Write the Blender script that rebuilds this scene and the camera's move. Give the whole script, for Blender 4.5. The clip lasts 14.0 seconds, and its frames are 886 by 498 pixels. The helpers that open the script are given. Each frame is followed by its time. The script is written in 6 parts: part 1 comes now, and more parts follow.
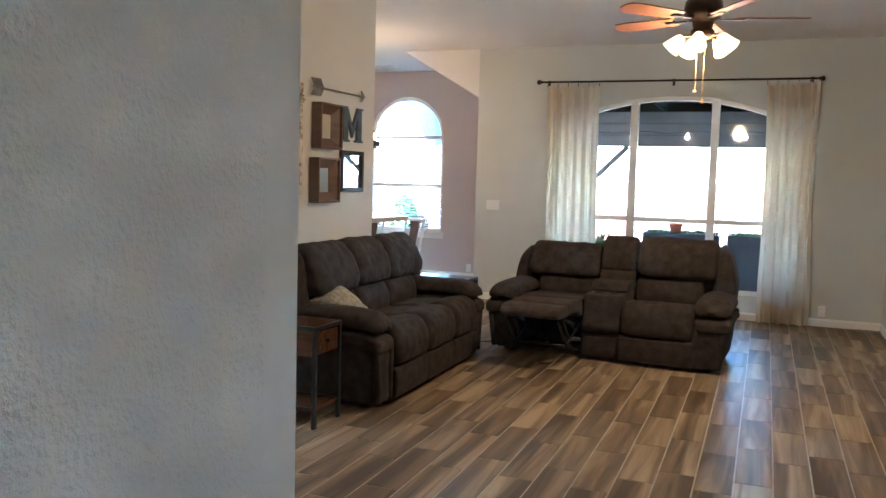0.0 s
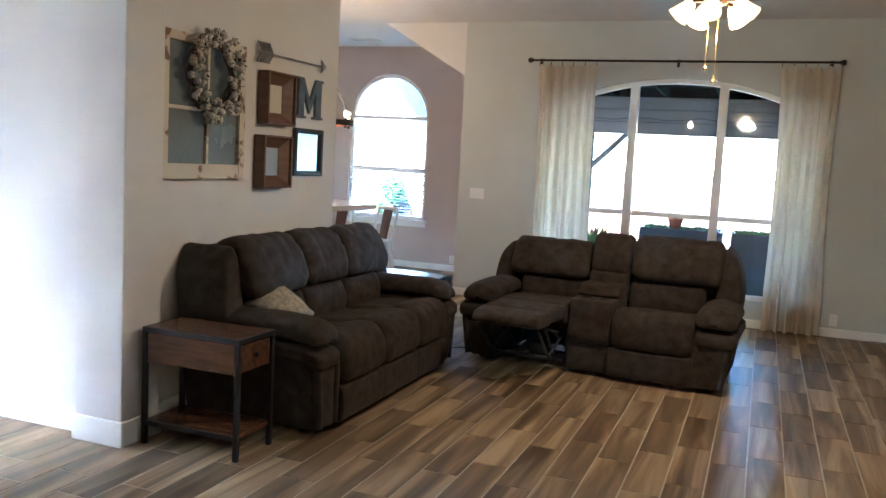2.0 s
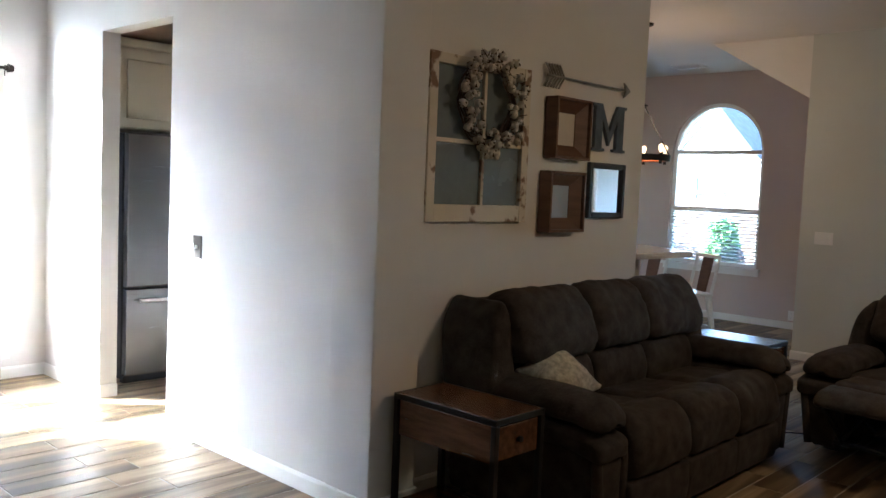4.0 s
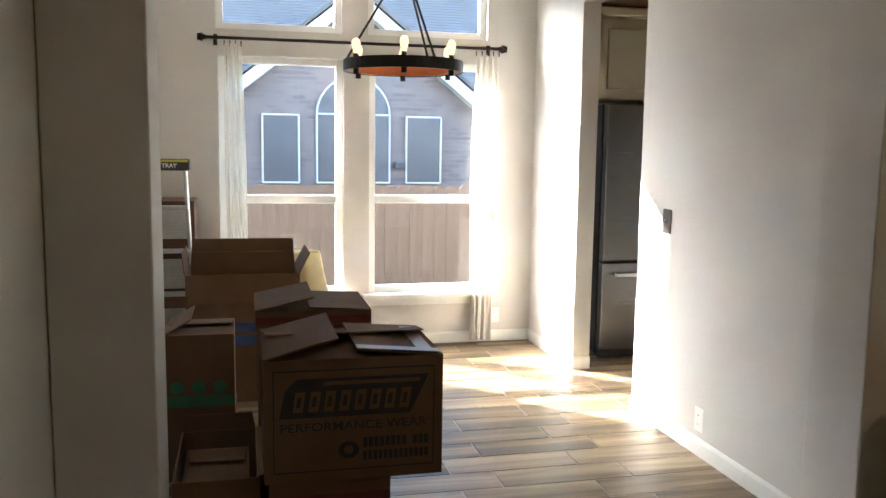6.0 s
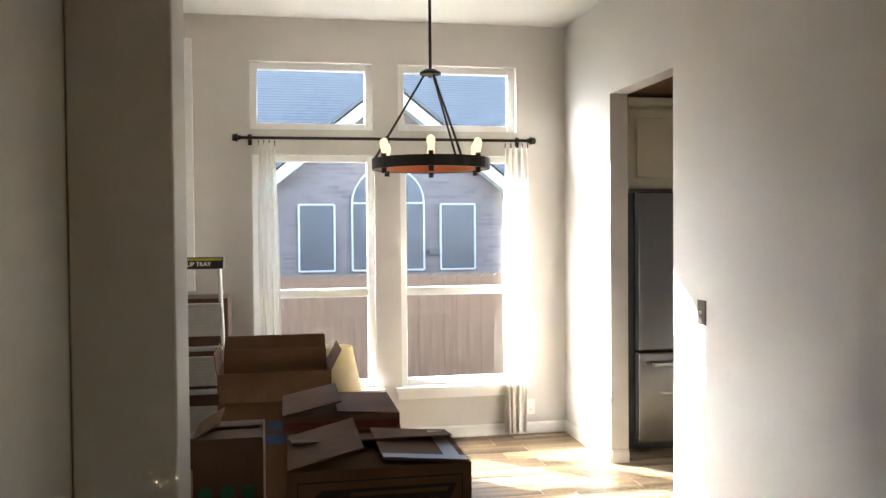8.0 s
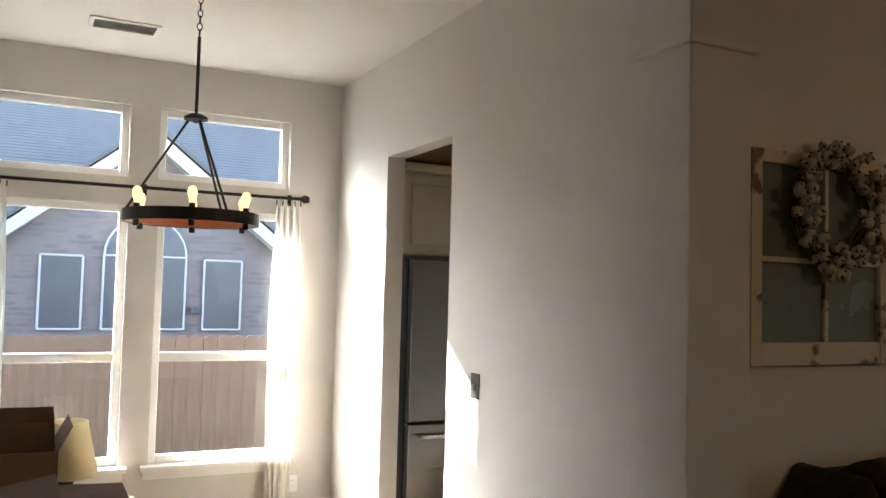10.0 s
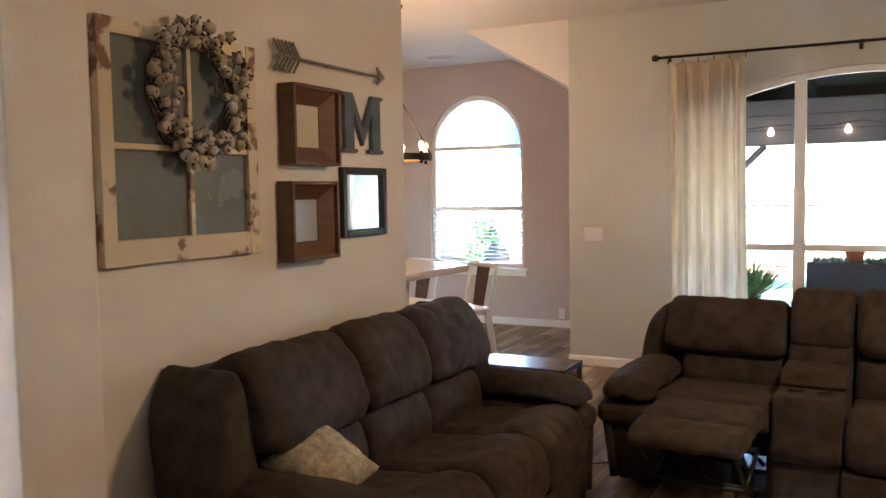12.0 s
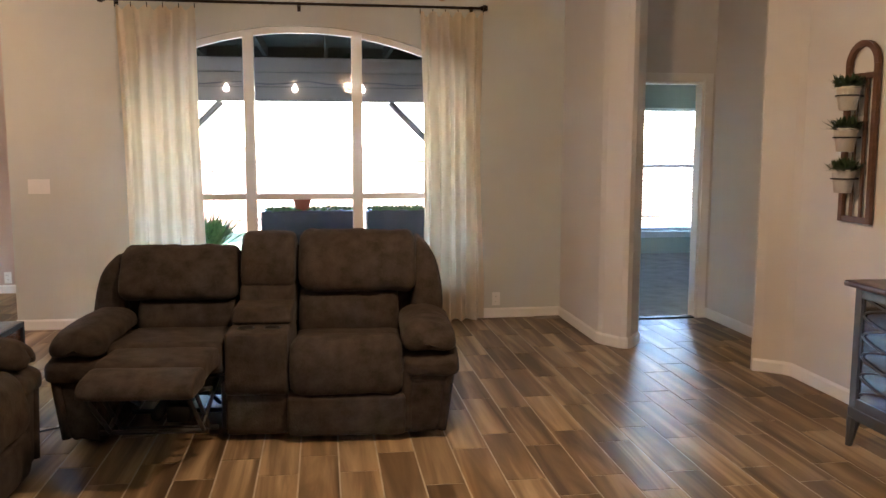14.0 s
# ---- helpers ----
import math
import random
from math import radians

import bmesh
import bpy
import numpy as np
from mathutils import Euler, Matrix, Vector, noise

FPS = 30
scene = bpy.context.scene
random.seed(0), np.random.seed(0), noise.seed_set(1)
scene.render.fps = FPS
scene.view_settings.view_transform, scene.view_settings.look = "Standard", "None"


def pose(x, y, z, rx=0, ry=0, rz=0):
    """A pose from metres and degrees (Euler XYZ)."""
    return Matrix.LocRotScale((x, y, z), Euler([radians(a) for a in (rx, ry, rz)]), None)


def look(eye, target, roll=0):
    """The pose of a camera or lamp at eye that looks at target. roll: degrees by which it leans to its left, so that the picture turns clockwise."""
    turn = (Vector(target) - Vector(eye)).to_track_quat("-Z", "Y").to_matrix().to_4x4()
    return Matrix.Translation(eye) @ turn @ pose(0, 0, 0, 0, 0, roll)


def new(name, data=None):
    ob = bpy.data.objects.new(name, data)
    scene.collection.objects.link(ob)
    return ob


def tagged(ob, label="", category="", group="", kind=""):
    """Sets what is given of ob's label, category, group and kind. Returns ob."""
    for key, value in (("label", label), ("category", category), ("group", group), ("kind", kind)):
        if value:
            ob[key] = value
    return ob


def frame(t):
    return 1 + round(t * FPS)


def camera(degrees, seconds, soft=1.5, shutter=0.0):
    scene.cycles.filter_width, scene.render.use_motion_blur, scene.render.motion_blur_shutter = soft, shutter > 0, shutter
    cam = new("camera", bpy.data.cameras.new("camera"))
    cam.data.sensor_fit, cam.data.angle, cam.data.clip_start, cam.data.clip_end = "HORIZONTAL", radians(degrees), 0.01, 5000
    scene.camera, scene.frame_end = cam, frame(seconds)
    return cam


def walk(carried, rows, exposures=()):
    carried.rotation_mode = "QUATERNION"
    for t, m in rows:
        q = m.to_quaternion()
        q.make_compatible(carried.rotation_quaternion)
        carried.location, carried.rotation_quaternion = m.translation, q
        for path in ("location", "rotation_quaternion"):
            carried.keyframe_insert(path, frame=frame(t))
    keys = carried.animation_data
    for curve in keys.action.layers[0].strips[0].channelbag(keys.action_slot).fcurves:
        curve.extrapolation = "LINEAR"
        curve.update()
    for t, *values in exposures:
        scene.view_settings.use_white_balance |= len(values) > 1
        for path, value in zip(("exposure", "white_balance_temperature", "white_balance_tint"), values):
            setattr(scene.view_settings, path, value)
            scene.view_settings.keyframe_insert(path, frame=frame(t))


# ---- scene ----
cam = camera(55.8, 14.0)
PATH = [
    (0, (1.047, 0.383, 1.479), (0.333, 2.244, 1.308), 1.6),
    (0.5, (1.051, 0.581, 1.481), (0.443, 2.477, 1.293), 1.6),
    (1, (0.989, 0.765, 1.472), (0.41, 2.668, 1.262), 2.5),
    (1.5, (0.935, 0.959, 1.485), (0.381, 2.87, 1.287), 2.9),
    (2, (0.938, 1.245, 1.493), (0.233, 3.106, 1.285), 3.1),
    (2.5, (0.912, 1.432, 1.502), (-0.012, 3.193, 1.297), 2.9),
    (2.7, (0.883, 1.513, 1.501), (-0.075, 3.258, 1.308), 3.4),
    (4.8, (0.555, 2.308, 1.48), (-1.084, 3.443, 1.329), 1.6),
    (5, (0.526, 2.328, 1.48), (-1.171, 3.375, 1.318), 1.8),
    (5.5, (0.446, 2.366, 1.481), (-1.405, 3.102, 1.294), 2.1),
    (6, (0.438, 2.408, 1.462), (-1.494, 2.868, 1.221), 0.8),
    (6.5, (0.426, 2.441, 1.444), (-1.519, 2.795, 1.141), 0.2),
    (7, (0.438, 2.457, 1.464), (-1.517, 2.789, 1.204), -0.4),
    (7.5, (0.437, 2.445, 1.513), (-1.531, 2.776, 1.382), -0.5),
    (7.7, (0.44, 2.45, 1.522), (-1.53, 2.784, 1.435), -0.5),
    (9.8, (0.156, 2.458, 1.564), (-1.681, 3.231, 1.729), 0.7),
    (10, (0.147, 2.531, 1.56), (-1.642, 3.419, 1.661), 1.5),
    (10.5, (0.109, 2.716, 1.583), (-1.51, 3.89, 1.573), 2.7),
    (11, (0.077, 2.874, 1.563), (-1.364, 4.261, 1.528), 1.1),
    (11.5, (0.097, 2.963, 1.544), (-1.121, 4.545, 1.441), -0.4),
    (12, (0.083, 3.007, 1.544), (-0.822, 4.785, 1.409), -0.9),
    (12.5, (0.111, 3.034, 1.536), (-0.503, 4.929, 1.356), -1.6),
    (13, (0.134, 3.043, 1.541), (-0.201, 5.001, 1.309), -1.3),
    (13.5, (0.154, 3.054, 1.492), (0.129, 5.04, 1.256), -0.5),
    (14, (0.181, 3.043, 1.475), (0.464, 5.008, 1.234), 0.1),
]
EXPO = [(0, 5.56, 4880, 8), (1.5, 5.65, 4680, 6), (2.0, 5.4, 4780, 7), (2.7, 4.75, 4900, 7), (4.8, 4.17, 5500, 8), (5.5, 3.9, 5950, 8), (6.5, 3.6, 6000, 8), (7.0, 3.74, 6050, 9), (7.7, 3.7, 6100, 9), (10, 3.4, 6150, 9), (10.5, 3.75, 6100, 10), (11, 4.25, 5950, 11), (12, 5.35, 5900, 18), (13, 5.43, 5920, 18), (14, 5.58, 5830, 18)]
walk(cam, [(t, look(eye, target, roll)) for t, eye, target, roll in PATH], EXPO)

# ---------- world and sun ----------
world = bpy.data.worlds.new("sky")
scene.world = world
world.use_nodes = True
wn = world.node_tree.nodes
sky = wn.new("ShaderNodeTexSky")
sky.sky_type, sky.sun_disc = "NISHITA", False
sky.dust_density = 0.0
SUN_WAY = Vector((0.985, 1.0, -0.72)).normalized()
sky.sun_elevation = math.asin(-SUN_WAY.z)
sky.sun_rotation = math.atan2(-SUN_WAY.x, -SUN_WAY.y)
wn["Background"].inputs["Strength"].default_value = 0.15
world.node_tree.links.new(sky.outputs["Color"], wn["Background"].inputs["Color"])
sun = new("sun", bpy.data.lights.new("sun", "SUN"))
sun.data.energy, sun.data.angle, sun.data.color = 3.3, radians(0.5), (1.0, 0.94, 0.84)
sun.matrix_world = look((0, 0, 20), Vector((0, 0, 20)) + SUN_WAY)


# ---------- materials ----------
def mat(name, colour, rough=0.6, metal=0.0, spec=0.5):
    m = bpy.data.materials.new(name)
    m.use_nodes = True
    b = m.node_tree.nodes["Principled BSDF"]
    b.inputs["Base Color"].default_value = (*colour, 1)
    b.inputs["Roughness"].default_value = rough
    b.inputs["Metallic"].default_value = metal
    b.inputs["Specular IOR Level"].default_value = spec
    return m


def varied(m, scale=6.0, amount=0.12, fine=80.0, bump=0.15, stretch=(1, 1, 1), depth=0.002, rough_var=0.08, second=None):
    """Two scales of variation in colour, gloss and relief, laid out in metres on the object."""
    nt = m.node_tree
    n, l = nt.nodes, nt.links
    b = n["Principled BSDF"]
    co = n.new("ShaderNodeTexCoord")
    mp = n.new("ShaderNodeMapping")
    mp.inputs["Scale"].default_value = stretch
    l.new(co.outputs["Object"], mp.inputs["Vector"])
    big = n.new("ShaderNodeTexNoise")
    big.inputs["Scale"].default_value, big.inputs["Detail"].default_value = scale, 4
    small = n.new("ShaderNodeTexNoise")
    small.inputs["Scale"].default_value, small.inputs["Detail"].default_value = fine, 3
    for t in (big, small):
        l.new(mp.outputs["Vector"], t.inputs["Vector"])
    base = b.inputs["Base Color"].default_value[:3]
    other = second or tuple(c * (1 - amount * 2) for c in base)
    mix = n.new("ShaderNodeMix")
    mix.data_type = "RGBA"
    mix.inputs["A"].default_value = (*tuple(min(1, c * (1 + amount * 0.5)) for c in base), 1)
    mix.inputs["B"].default_value = (*other, 1)
    add = n.new("ShaderNodeMath")
    add.operation = "MULTIPLY_ADD"
    l.new(small.outputs["Fac"], add.inputs[0])
    add.inputs[1].default_value = 0.5
    half = n.new("ShaderNodeMath")
    half.operation = "MULTIPLY_ADD"
    l.new(big.outputs["Fac"], half.inputs[0])
    half.inputs[1].default_value, half.inputs[2].default_value = 1.6, -0.55
    l.new(half.outputs[0], add.inputs[2])
    sub = n.new("ShaderNodeMath")
    sub.operation, sub.use_clamp = "SUBTRACT", True
    l.new(add.outputs[0], sub.inputs[0])
    sub.inputs[1].default_value = 0.2
    l.new(sub.outputs[0], mix.inputs["Factor"])
    l.new(mix.outputs["Result"], b.inputs["Base Color"])
    r0 = b.inputs["Roughness"].default_value
    rr = n.new("ShaderNodeMath")
    rr.operation = "MULTIPLY_ADD"
    l.new(big.outputs["Fac"], rr.inputs[0])
    rr.inputs[1].default_value, rr.inputs[2].default_value = rough_var * 2, max(0.02, r0 - rough_var)
    l.new(rr.outputs[0], b.inputs["Roughness"])
    bp = n.new("ShaderNodeBump")
    bp.inputs["Strength"].default_value, bp.inputs["Distance"].default_value = bump, depth
    l.new(small.outputs["Fac"], bp.inputs["Height"])
    l.new(bp.outputs["Normal"], b.inputs["Normal"])
    return m


PAINT = varied(mat("wall_paint", (0.62, 0.595, 0.555), 0.75, spec=0.3), 1.2, 0.03, 95, 0.28, depth=0.003)
CEIL = varied(mat("ceiling_paint", (0.74, 0.72, 0.68), 0.9, spec=0.2), 1.5, 0.03, 60, 0.35, depth=0.003)
TRIM = varied(mat("white_trim_paint", (0.80, 0.79, 0.76), 0.4), 3, 0.03, 90, 0.05)
VINYL = varied(mat("white_window_vinyl", (0.82, 0.82, 0.80), 0.35), 4, 0.03, 90, 0.04)
FABRIC = varied(mat("dark_brown_microfibre", (0.044, 0.0345, 0.0285), 0.85, spec=0.25), 14, 0.3, 110, 0.7, depth=0.003, second=(0.006, 0.0047, 0.004))
RUSTIC = varied(mat("rustic_brown_board", (0.11, 0.048, 0.023), 0.24), 5, 0.3, 60, 0.25, (1, 7, 7), second=(0.014, 0.008, 0.005))
BLACKM = varied(mat("black_powder_coated_steel", (0.018, 0.018, 0.019), 0.45, 0.4), 8, 0.2, 200, 0.1)
BRONZE = varied(mat("dark_bronze", (0.028, 0.020, 0.015), 0.38, 0.8), 9, 0.2, 120, 0.1)
CURTAIN = varied(mat("linen_curtain", (0.68, 0.62, 0.50), 0.9, spec=0.1), 4, 0.06, 220, 0.35)
SHEER = varied(mat("cream_sheer", (0.80, 0.78, 0.70), 0.9, spec=0.1), 4, 0.05, 220, 0.25)
CARD = varied(mat("corrugated_cardboard", (0.155, 0.092, 0.052), 0.85, spec=0.15), 7, 0.12, 130, 0.2, (1, 1, 1))
GLASS = mat("window_glass", (1, 1, 1), 0.0)
GLASS.node_tree.nodes["Principled BSDF"].inputs["Transmission Weight"].default_value = 1
GLASS.node_tree.nodes["Principled BSDF"].inputs["IOR"].default_value = 1.25
STEEL = varied(mat("dark_stainless_steel", (0.27, 0.27, 0.275), 0.24, 0.9), 3, 0.08, 40, 0.06, (1, 1, 40))
BLACKP = varied(mat("black_plastic", (0.015, 0.015, 0.016), 0.5), 6, 0.2, 150, 0.1)
CREAM = varied(mat("cream_cabinet_paint", (0.62, 0.56, 0.42), 0.45), 3, 0.05, 90, 0.05)
MIRROR = mat("mirror_silver", (0.9, 0.9, 0.9), 0.02, 1.0)
GROUT = varied(mat("tile_grout", (0.46, 0.41, 0.33), 0.9), 9, 0.2, 150, 0.3)
CARPET = varied(mat("grey_carpet", (0.29, 0.262, 0.228), 0.95, spec=0.1), 6, 0.2, 260, 0.8, depth=0.006)
GRASS = varied(mat("lawn", (0.10, 0.13, 0.05), 0.95), 2, 0.3, 60, 0.6, depth=0.02)
CONCRETE = varied(mat("patio_concrete", (0.52, 0.50, 0.46), 0.85), 2, 0.12, 70, 0.3)
CEDAR = varied(mat("weathered_cedar", (0.165, 0.108, 0.076), 0.85), 3, 0.18, 50, 0.35, (6, 6, 0.7), second=(0.095, 0.064, 0.047))
SHINGLE = varied(mat("grey_shingle", (0.095, 0.09, 0.088), 0.95), 5, 0.2, 90, 0.5)
# Near-black base: shade under the patio roof is put into the colour.
ROOFUNDER = varied(mat("shade_dark_patio_boards", (0.016, 0.018, 0.013), 0.95, spec=0.03), 3, 0.2, 60, 0.2)


def wood_tile():
    m = mat("wood_look_tile", (0.2, 0.13, 0.085), 0.30, spec=0.2)
    nt = m.node_tree
    n, l = nt.nodes, nt.links
    b = n["Principled BSDF"]
    info, co = n.new("ShaderNodeObjectInfo"), n.new("ShaderNodeTexCoord")
    geo = n.new("ShaderNodeNewGeometry")
    rnd = n.new("ShaderNodeMath")
    l.new(info.outputs["Random"], rnd.inputs[0])
    l.new(geo.outputs["Random Per Island"], rnd.inputs[1])
    fr = n.new("ShaderNodeMath")
    fr.operation = "FRACT"
    l.new(rnd.outputs[0], fr.inputs[0])
    off = n.new("ShaderNodeVectorMath")
    off.operation = "MULTIPLY_ADD"
    l.new(fr.outputs[0], off.inputs[0])
    off.inputs[1].default_value = (37, 53, 11)
    l.new(geo.outputs["Position"], off.inputs[2])
    mp = n.new("ShaderNodeMapping")
    mp.inputs["Scale"].default_value = (8, 0.5, 1)
    l.new(off.outputs[0], mp.inputs["Vector"])
    grain = n.new("ShaderNodeTexNoise")
    grain.inputs["Scale"].default_value, grain.inputs["Detail"].default_value = 1.0, 5
    grain.inputs["Distortion"].default_value = 0.9
    l.new(mp.outputs["Vector"], grain.inputs["Vector"])
    mp2 = n.new("ShaderNodeMapping")
    mp2.inputs["Scale"].default_value = (90, 5, 1)
    l.new(off.outputs[0], mp2.inputs["Vector"])
    fine = n.new("ShaderNodeTexNoise")
    fine.inputs["Scale"].default_value, fine.inputs["Detail"].default_value = 1.0, 3
    l.new(mp2.outputs["Vector"], fine.inputs["Vector"])
    ramp = n.new("ShaderNodeValToRGB")
    e = ramp.color_ramp.elements
    e[0].position, e[0].color = 0.20, (0.092, 0.062, 0.037, 1)
    e[1].position, e[1].color = 0.86, (0.44, 0.33, 0.20, 1)
    mid = e.new(0.5)
    mid.color = (0.20, 0.141, 0.081, 1)
    s1 = n.new("ShaderNodeMath")
    s1.operation = "MULTIPLY_ADD"
    l.new(fr.outputs[0], s1.inputs[0])
    s1.inputs[1].default_value = 0.25
    boost = n.new("ShaderNodeMath")
    boost.operation = "MULTIPLY_ADD"
    l.new(grain.outputs["Fac"], boost.inputs[0])
    boost.inputs[1].default_value, boost.inputs[2].default_value = 1.95, -0.46
    l.new(boost.outputs[0], s1.inputs[2])
    s2 = n.new("ShaderNodeMath")
    s2.operation = "MULTIPLY_ADD"
    l.new(fine.outputs["Fac"], s2.inputs[0])
    s2.inputs[1].default_value = 0.10
    l.new(s1.outputs[0], s2.inputs[2])
    s3 = n.new("ShaderNodeMath")
    s3.operation = "SUBTRACT"
    l.new(s2.outputs[0], s3.inputs[0])
    s3.inputs[1].default_value = 0.2
    l.new(s3.outputs[0], ramp.inputs["Fac"])
    l.new(ramp.outputs["Color"], b.inputs["Base Color"])
    bp = n.new("ShaderNodeBump")
    bp.inputs["Strength"].default_value, bp.inputs["Distance"].default_value = 0.12, 0.001
    l.new(fine.outputs["Fac"], bp.inputs["Height"])
    l.new(bp.outputs["Normal"], b.inputs["Normal"])
    rr = n.new("ShaderNodeMath")
    rr.operation = "MULTIPLY_ADD"
    l.new(grain.outputs["Fac"], rr.inputs[0])
    rr.inputs[1].default_value, rr.inputs[2].default_value = 0.15, 0.36
    l.new(rr.outputs[0], b.inputs["Roughness"])
    return m


TILE = wood_tile()


def brick_mat():
    m = varied(mat("neighbour_brick", (0.30, 0.20, 0.17), 0.9), 4, 0.2, 60, 0.3)
    nt = m.node_tree
    n, l = nt.nodes, nt.links
    b = n["Principled BSDF"]
    co, sp, mp = n.new("ShaderNodeTexCoord"), n.new("ShaderNodeSeparateXYZ"), n.new("ShaderNodeCombineXYZ")
    l.new(co.outputs["Object"], sp.inputs[0])
    l.new(sp.outputs["Y"], mp.inputs["X"])
    l.new(sp.outputs["Z"], mp.inputs["Y"])
    br = n.new("ShaderNodeTexBrick")
    br.inputs["Scale"].default_value = 1
    br.inputs["Brick Width"].default_value, br.inputs["Row Height"].default_value, br.inputs["Mortar Size"].default_value = 0.21, 0.075, 0.008
    br.inputs["Color1"].default_value, br.inputs["Color2"].default_value = (0.125, 0.10, 0.095, 1), (0.175, 0.14, 0.13, 1)
    br.inputs["Mortar"].default_value = (0.165, 0.145, 0.14, 1)
    l.new(mp.outputs["Vector"], br.inputs["Vector"])
    l.new(br.outputs["Color"], b.inputs["Base Color"])
    return m


BRICK = brick_mat()


def glow(name, colour, strength):
    m = mat(name, colour)
    b = m.node_tree.nodes["Principled BSDF"]
    b.inputs["Emission Color"].default_value, b.inputs["Emission Strength"].default_value = (*colour, 1), strength
    return m


# ---------- mesh helpers ----------
def finish(name, bm, material, smooth=False):
    bmesh.ops.recalc_face_normals(bm, faces=bm.faces)
    me = bpy.data.meshes.new(name)
    bm.to_mesh(me)
    bm.free()
    for m in (material if isinstance(material, (list, tuple)) else [material]):
        me.materials.append(m)
    if smooth:
        for p in me.polygons:
            p.use_smooth = True
    return me


def part(name, bm, material, parent=None, label="", at=None, smooth=False):
    ob = new(name, finish(name, bm, material, smooth))
    if parent:
        ob.parent = parent
    if at is not None:
        ob.matrix_basis = at
    if label:
        ob["label"] = label
    return ob


def thing(name, at, label, category, group="", kind=""):
    ob = new(name)
    ob.matrix_basis = at
    return tagged(ob, label, category, group, kind)


def box(x0, x1, y0, y1, z0, z1, bevel=0.0, seg=2, bm=None):
    own = bmesh.new()
    bmesh.ops.create_cube(own, size=1)
    for v in own.verts:
        v.co = ((x0 + x1) / 2 + v.co.x * (x1 - x0), (y0 + y1) / 2 + v.co.y * (y1 - y0), (z0 + z1) / 2 + v.co.z * (z1 - z0))
    if bevel:
        bmesh.ops.bevel(own, geom=list(own.edges), offset=bevel, segments=seg, affect="EDGES", profile=0.5)
    return join(bm, own) if bm else own


def join(bm, own):
    me = bpy.data.meshes.new("t")
    own.to_mesh(me)
    own.free()
    bm.from_mesh(me)
    bpy.data.meshes.remove(me)
    return bm


def prism(points, z0, z1, bm=None):
    """Upright prism over a plan outline."""
    bm = bm or bmesh.new()
    lo = [bm.verts.new((x, y, z0)) for x, y in points]
    hi = [bm.verts.new((x, y, z1)) for x, y in points]
    bm.faces.new(lo)
    bm.faces.new(hi)
    for i in range(len(points)):
        j = (i + 1) % len(points)
        bm.faces.new((lo[i], lo[j], hi[j], hi[i]))
    return bm


def sheet(outline, place, t0, t1, bm=None):
    """A flat outline (u, v), drawn out from t0 to t1; place(u, v, t) gives the point."""
    bm = bm or bmesh.new()
    a = [bm.verts.new(place(u, v, t0)) for u, v in outline]
    b = [bm.verts.new(place(u, v, t1)) for u, v in outline]
    bm.faces.new(a)
    bm.faces.new(b)
    for i in range(len(outline)):
        j = (i + 1) % len(outline)
        bm.faces.new((a[i], a[j], b[j], b[i]))
    return bm


def rod(p, q, r0, r1=None, sides=12, bm=None):
    p, q = Vector(p), Vector(q)
    own = bmesh.new()
    bmesh.ops.create_cone(own, cap_ends=True, segments=sides, radius1=r0, radius2=r0 if r1 is None else r1, depth=(q - p).length)
    m = Matrix.Translation((p + q) / 2) @ (q - p).to_track_quat("Z", "Y").to_matrix().to_4x4()
    bmesh.ops.transform(own, matrix=m, verts=own.verts)
    return join(bm, own) if bm else own


def lathe(profile, sides=24, bm=None, centre=(0, 0, 0)):
    bm = bm or bmesh.new()
    rings = []
    for r, z in profile:
        rings.append([bm.verts.new((centre[0] + r * math.cos(2 * math.pi * i / sides), centre[1] + r * math.sin(2 * math.pi * i / sides), centre[2] + z)) for i in range(sides)])
    for a, b in zip(rings, rings[1:]):
        for i in range(sides):
            j = (i + 1) % sides
            bm.faces.new((a[i], a[j], b[j], b[i]))
    return bm


# ---------- large structure ----------
CEIL_Z = 3.03
AX = lambda u, v, t: (u, t, v)     # wall that runs along x
AY = lambda u, v, t: (t, u, v)     # wall that runs along y


def wall(name, u0, u1, t0, t1, place, holes=(), label="greige painted drywall with light orange-peel texture", top=CEIL_Z):
    """A wall from u0 to u1 with openings (u0, u1, z0, z1, rise): rise is the arch over z1."""
    bm = bmesh.new()
    cuts = sorted({u0, u1, *(h[0] for h in holes), *(h[1] for h in holes)})
    for a, b in zip(cuts, cuts[1:]):
        hs = sorted((h for h in holes if h[0] <= a + 1e-6 and h[1] >= b - 1e-6), key=lambda h: h[2])
        z = 0.0
        for h in hs:
            if h[2] > z + 1e-4:
                sheet([(a, z), (b, z), (b, h[2]), (a, h[2])], place, t0, t1, bm)
            z = h[3]
            if h[4]:
                n = 24
                w, rise = (h[1] - h[0]) / 2, h[4]
                rad = (w * w + rise * rise) / (2 * rise)
                mid, zc = (h[0] + h[1]) / 2, h[3] + rise - rad
                us = [a + (b - a) * i / n for i in range(n + 1)]
                zs = [zc + math.sqrt(max(0, rad * rad - (u - mid) ** 2)) for u in us]
                flat = h[3] + rise + 0.05
                for i in range(n):
                    sheet([(us[i], zs[i]), (us[i + 1], zs[i + 1]), (us[i + 1], flat), (us[i], flat)], place, t0, t1, bm)
                z = flat
        if z < top - 1e-4:
            sheet([(a, z), (b, z), (b, top), (a, top)], place, t0, t1, bm)
    bmesh.ops.remove_doubles(bm, verts=bm.verts, dist=1e-5)
    return tagged(part(name, bm, PAINT), label, "wall", kind="structure")


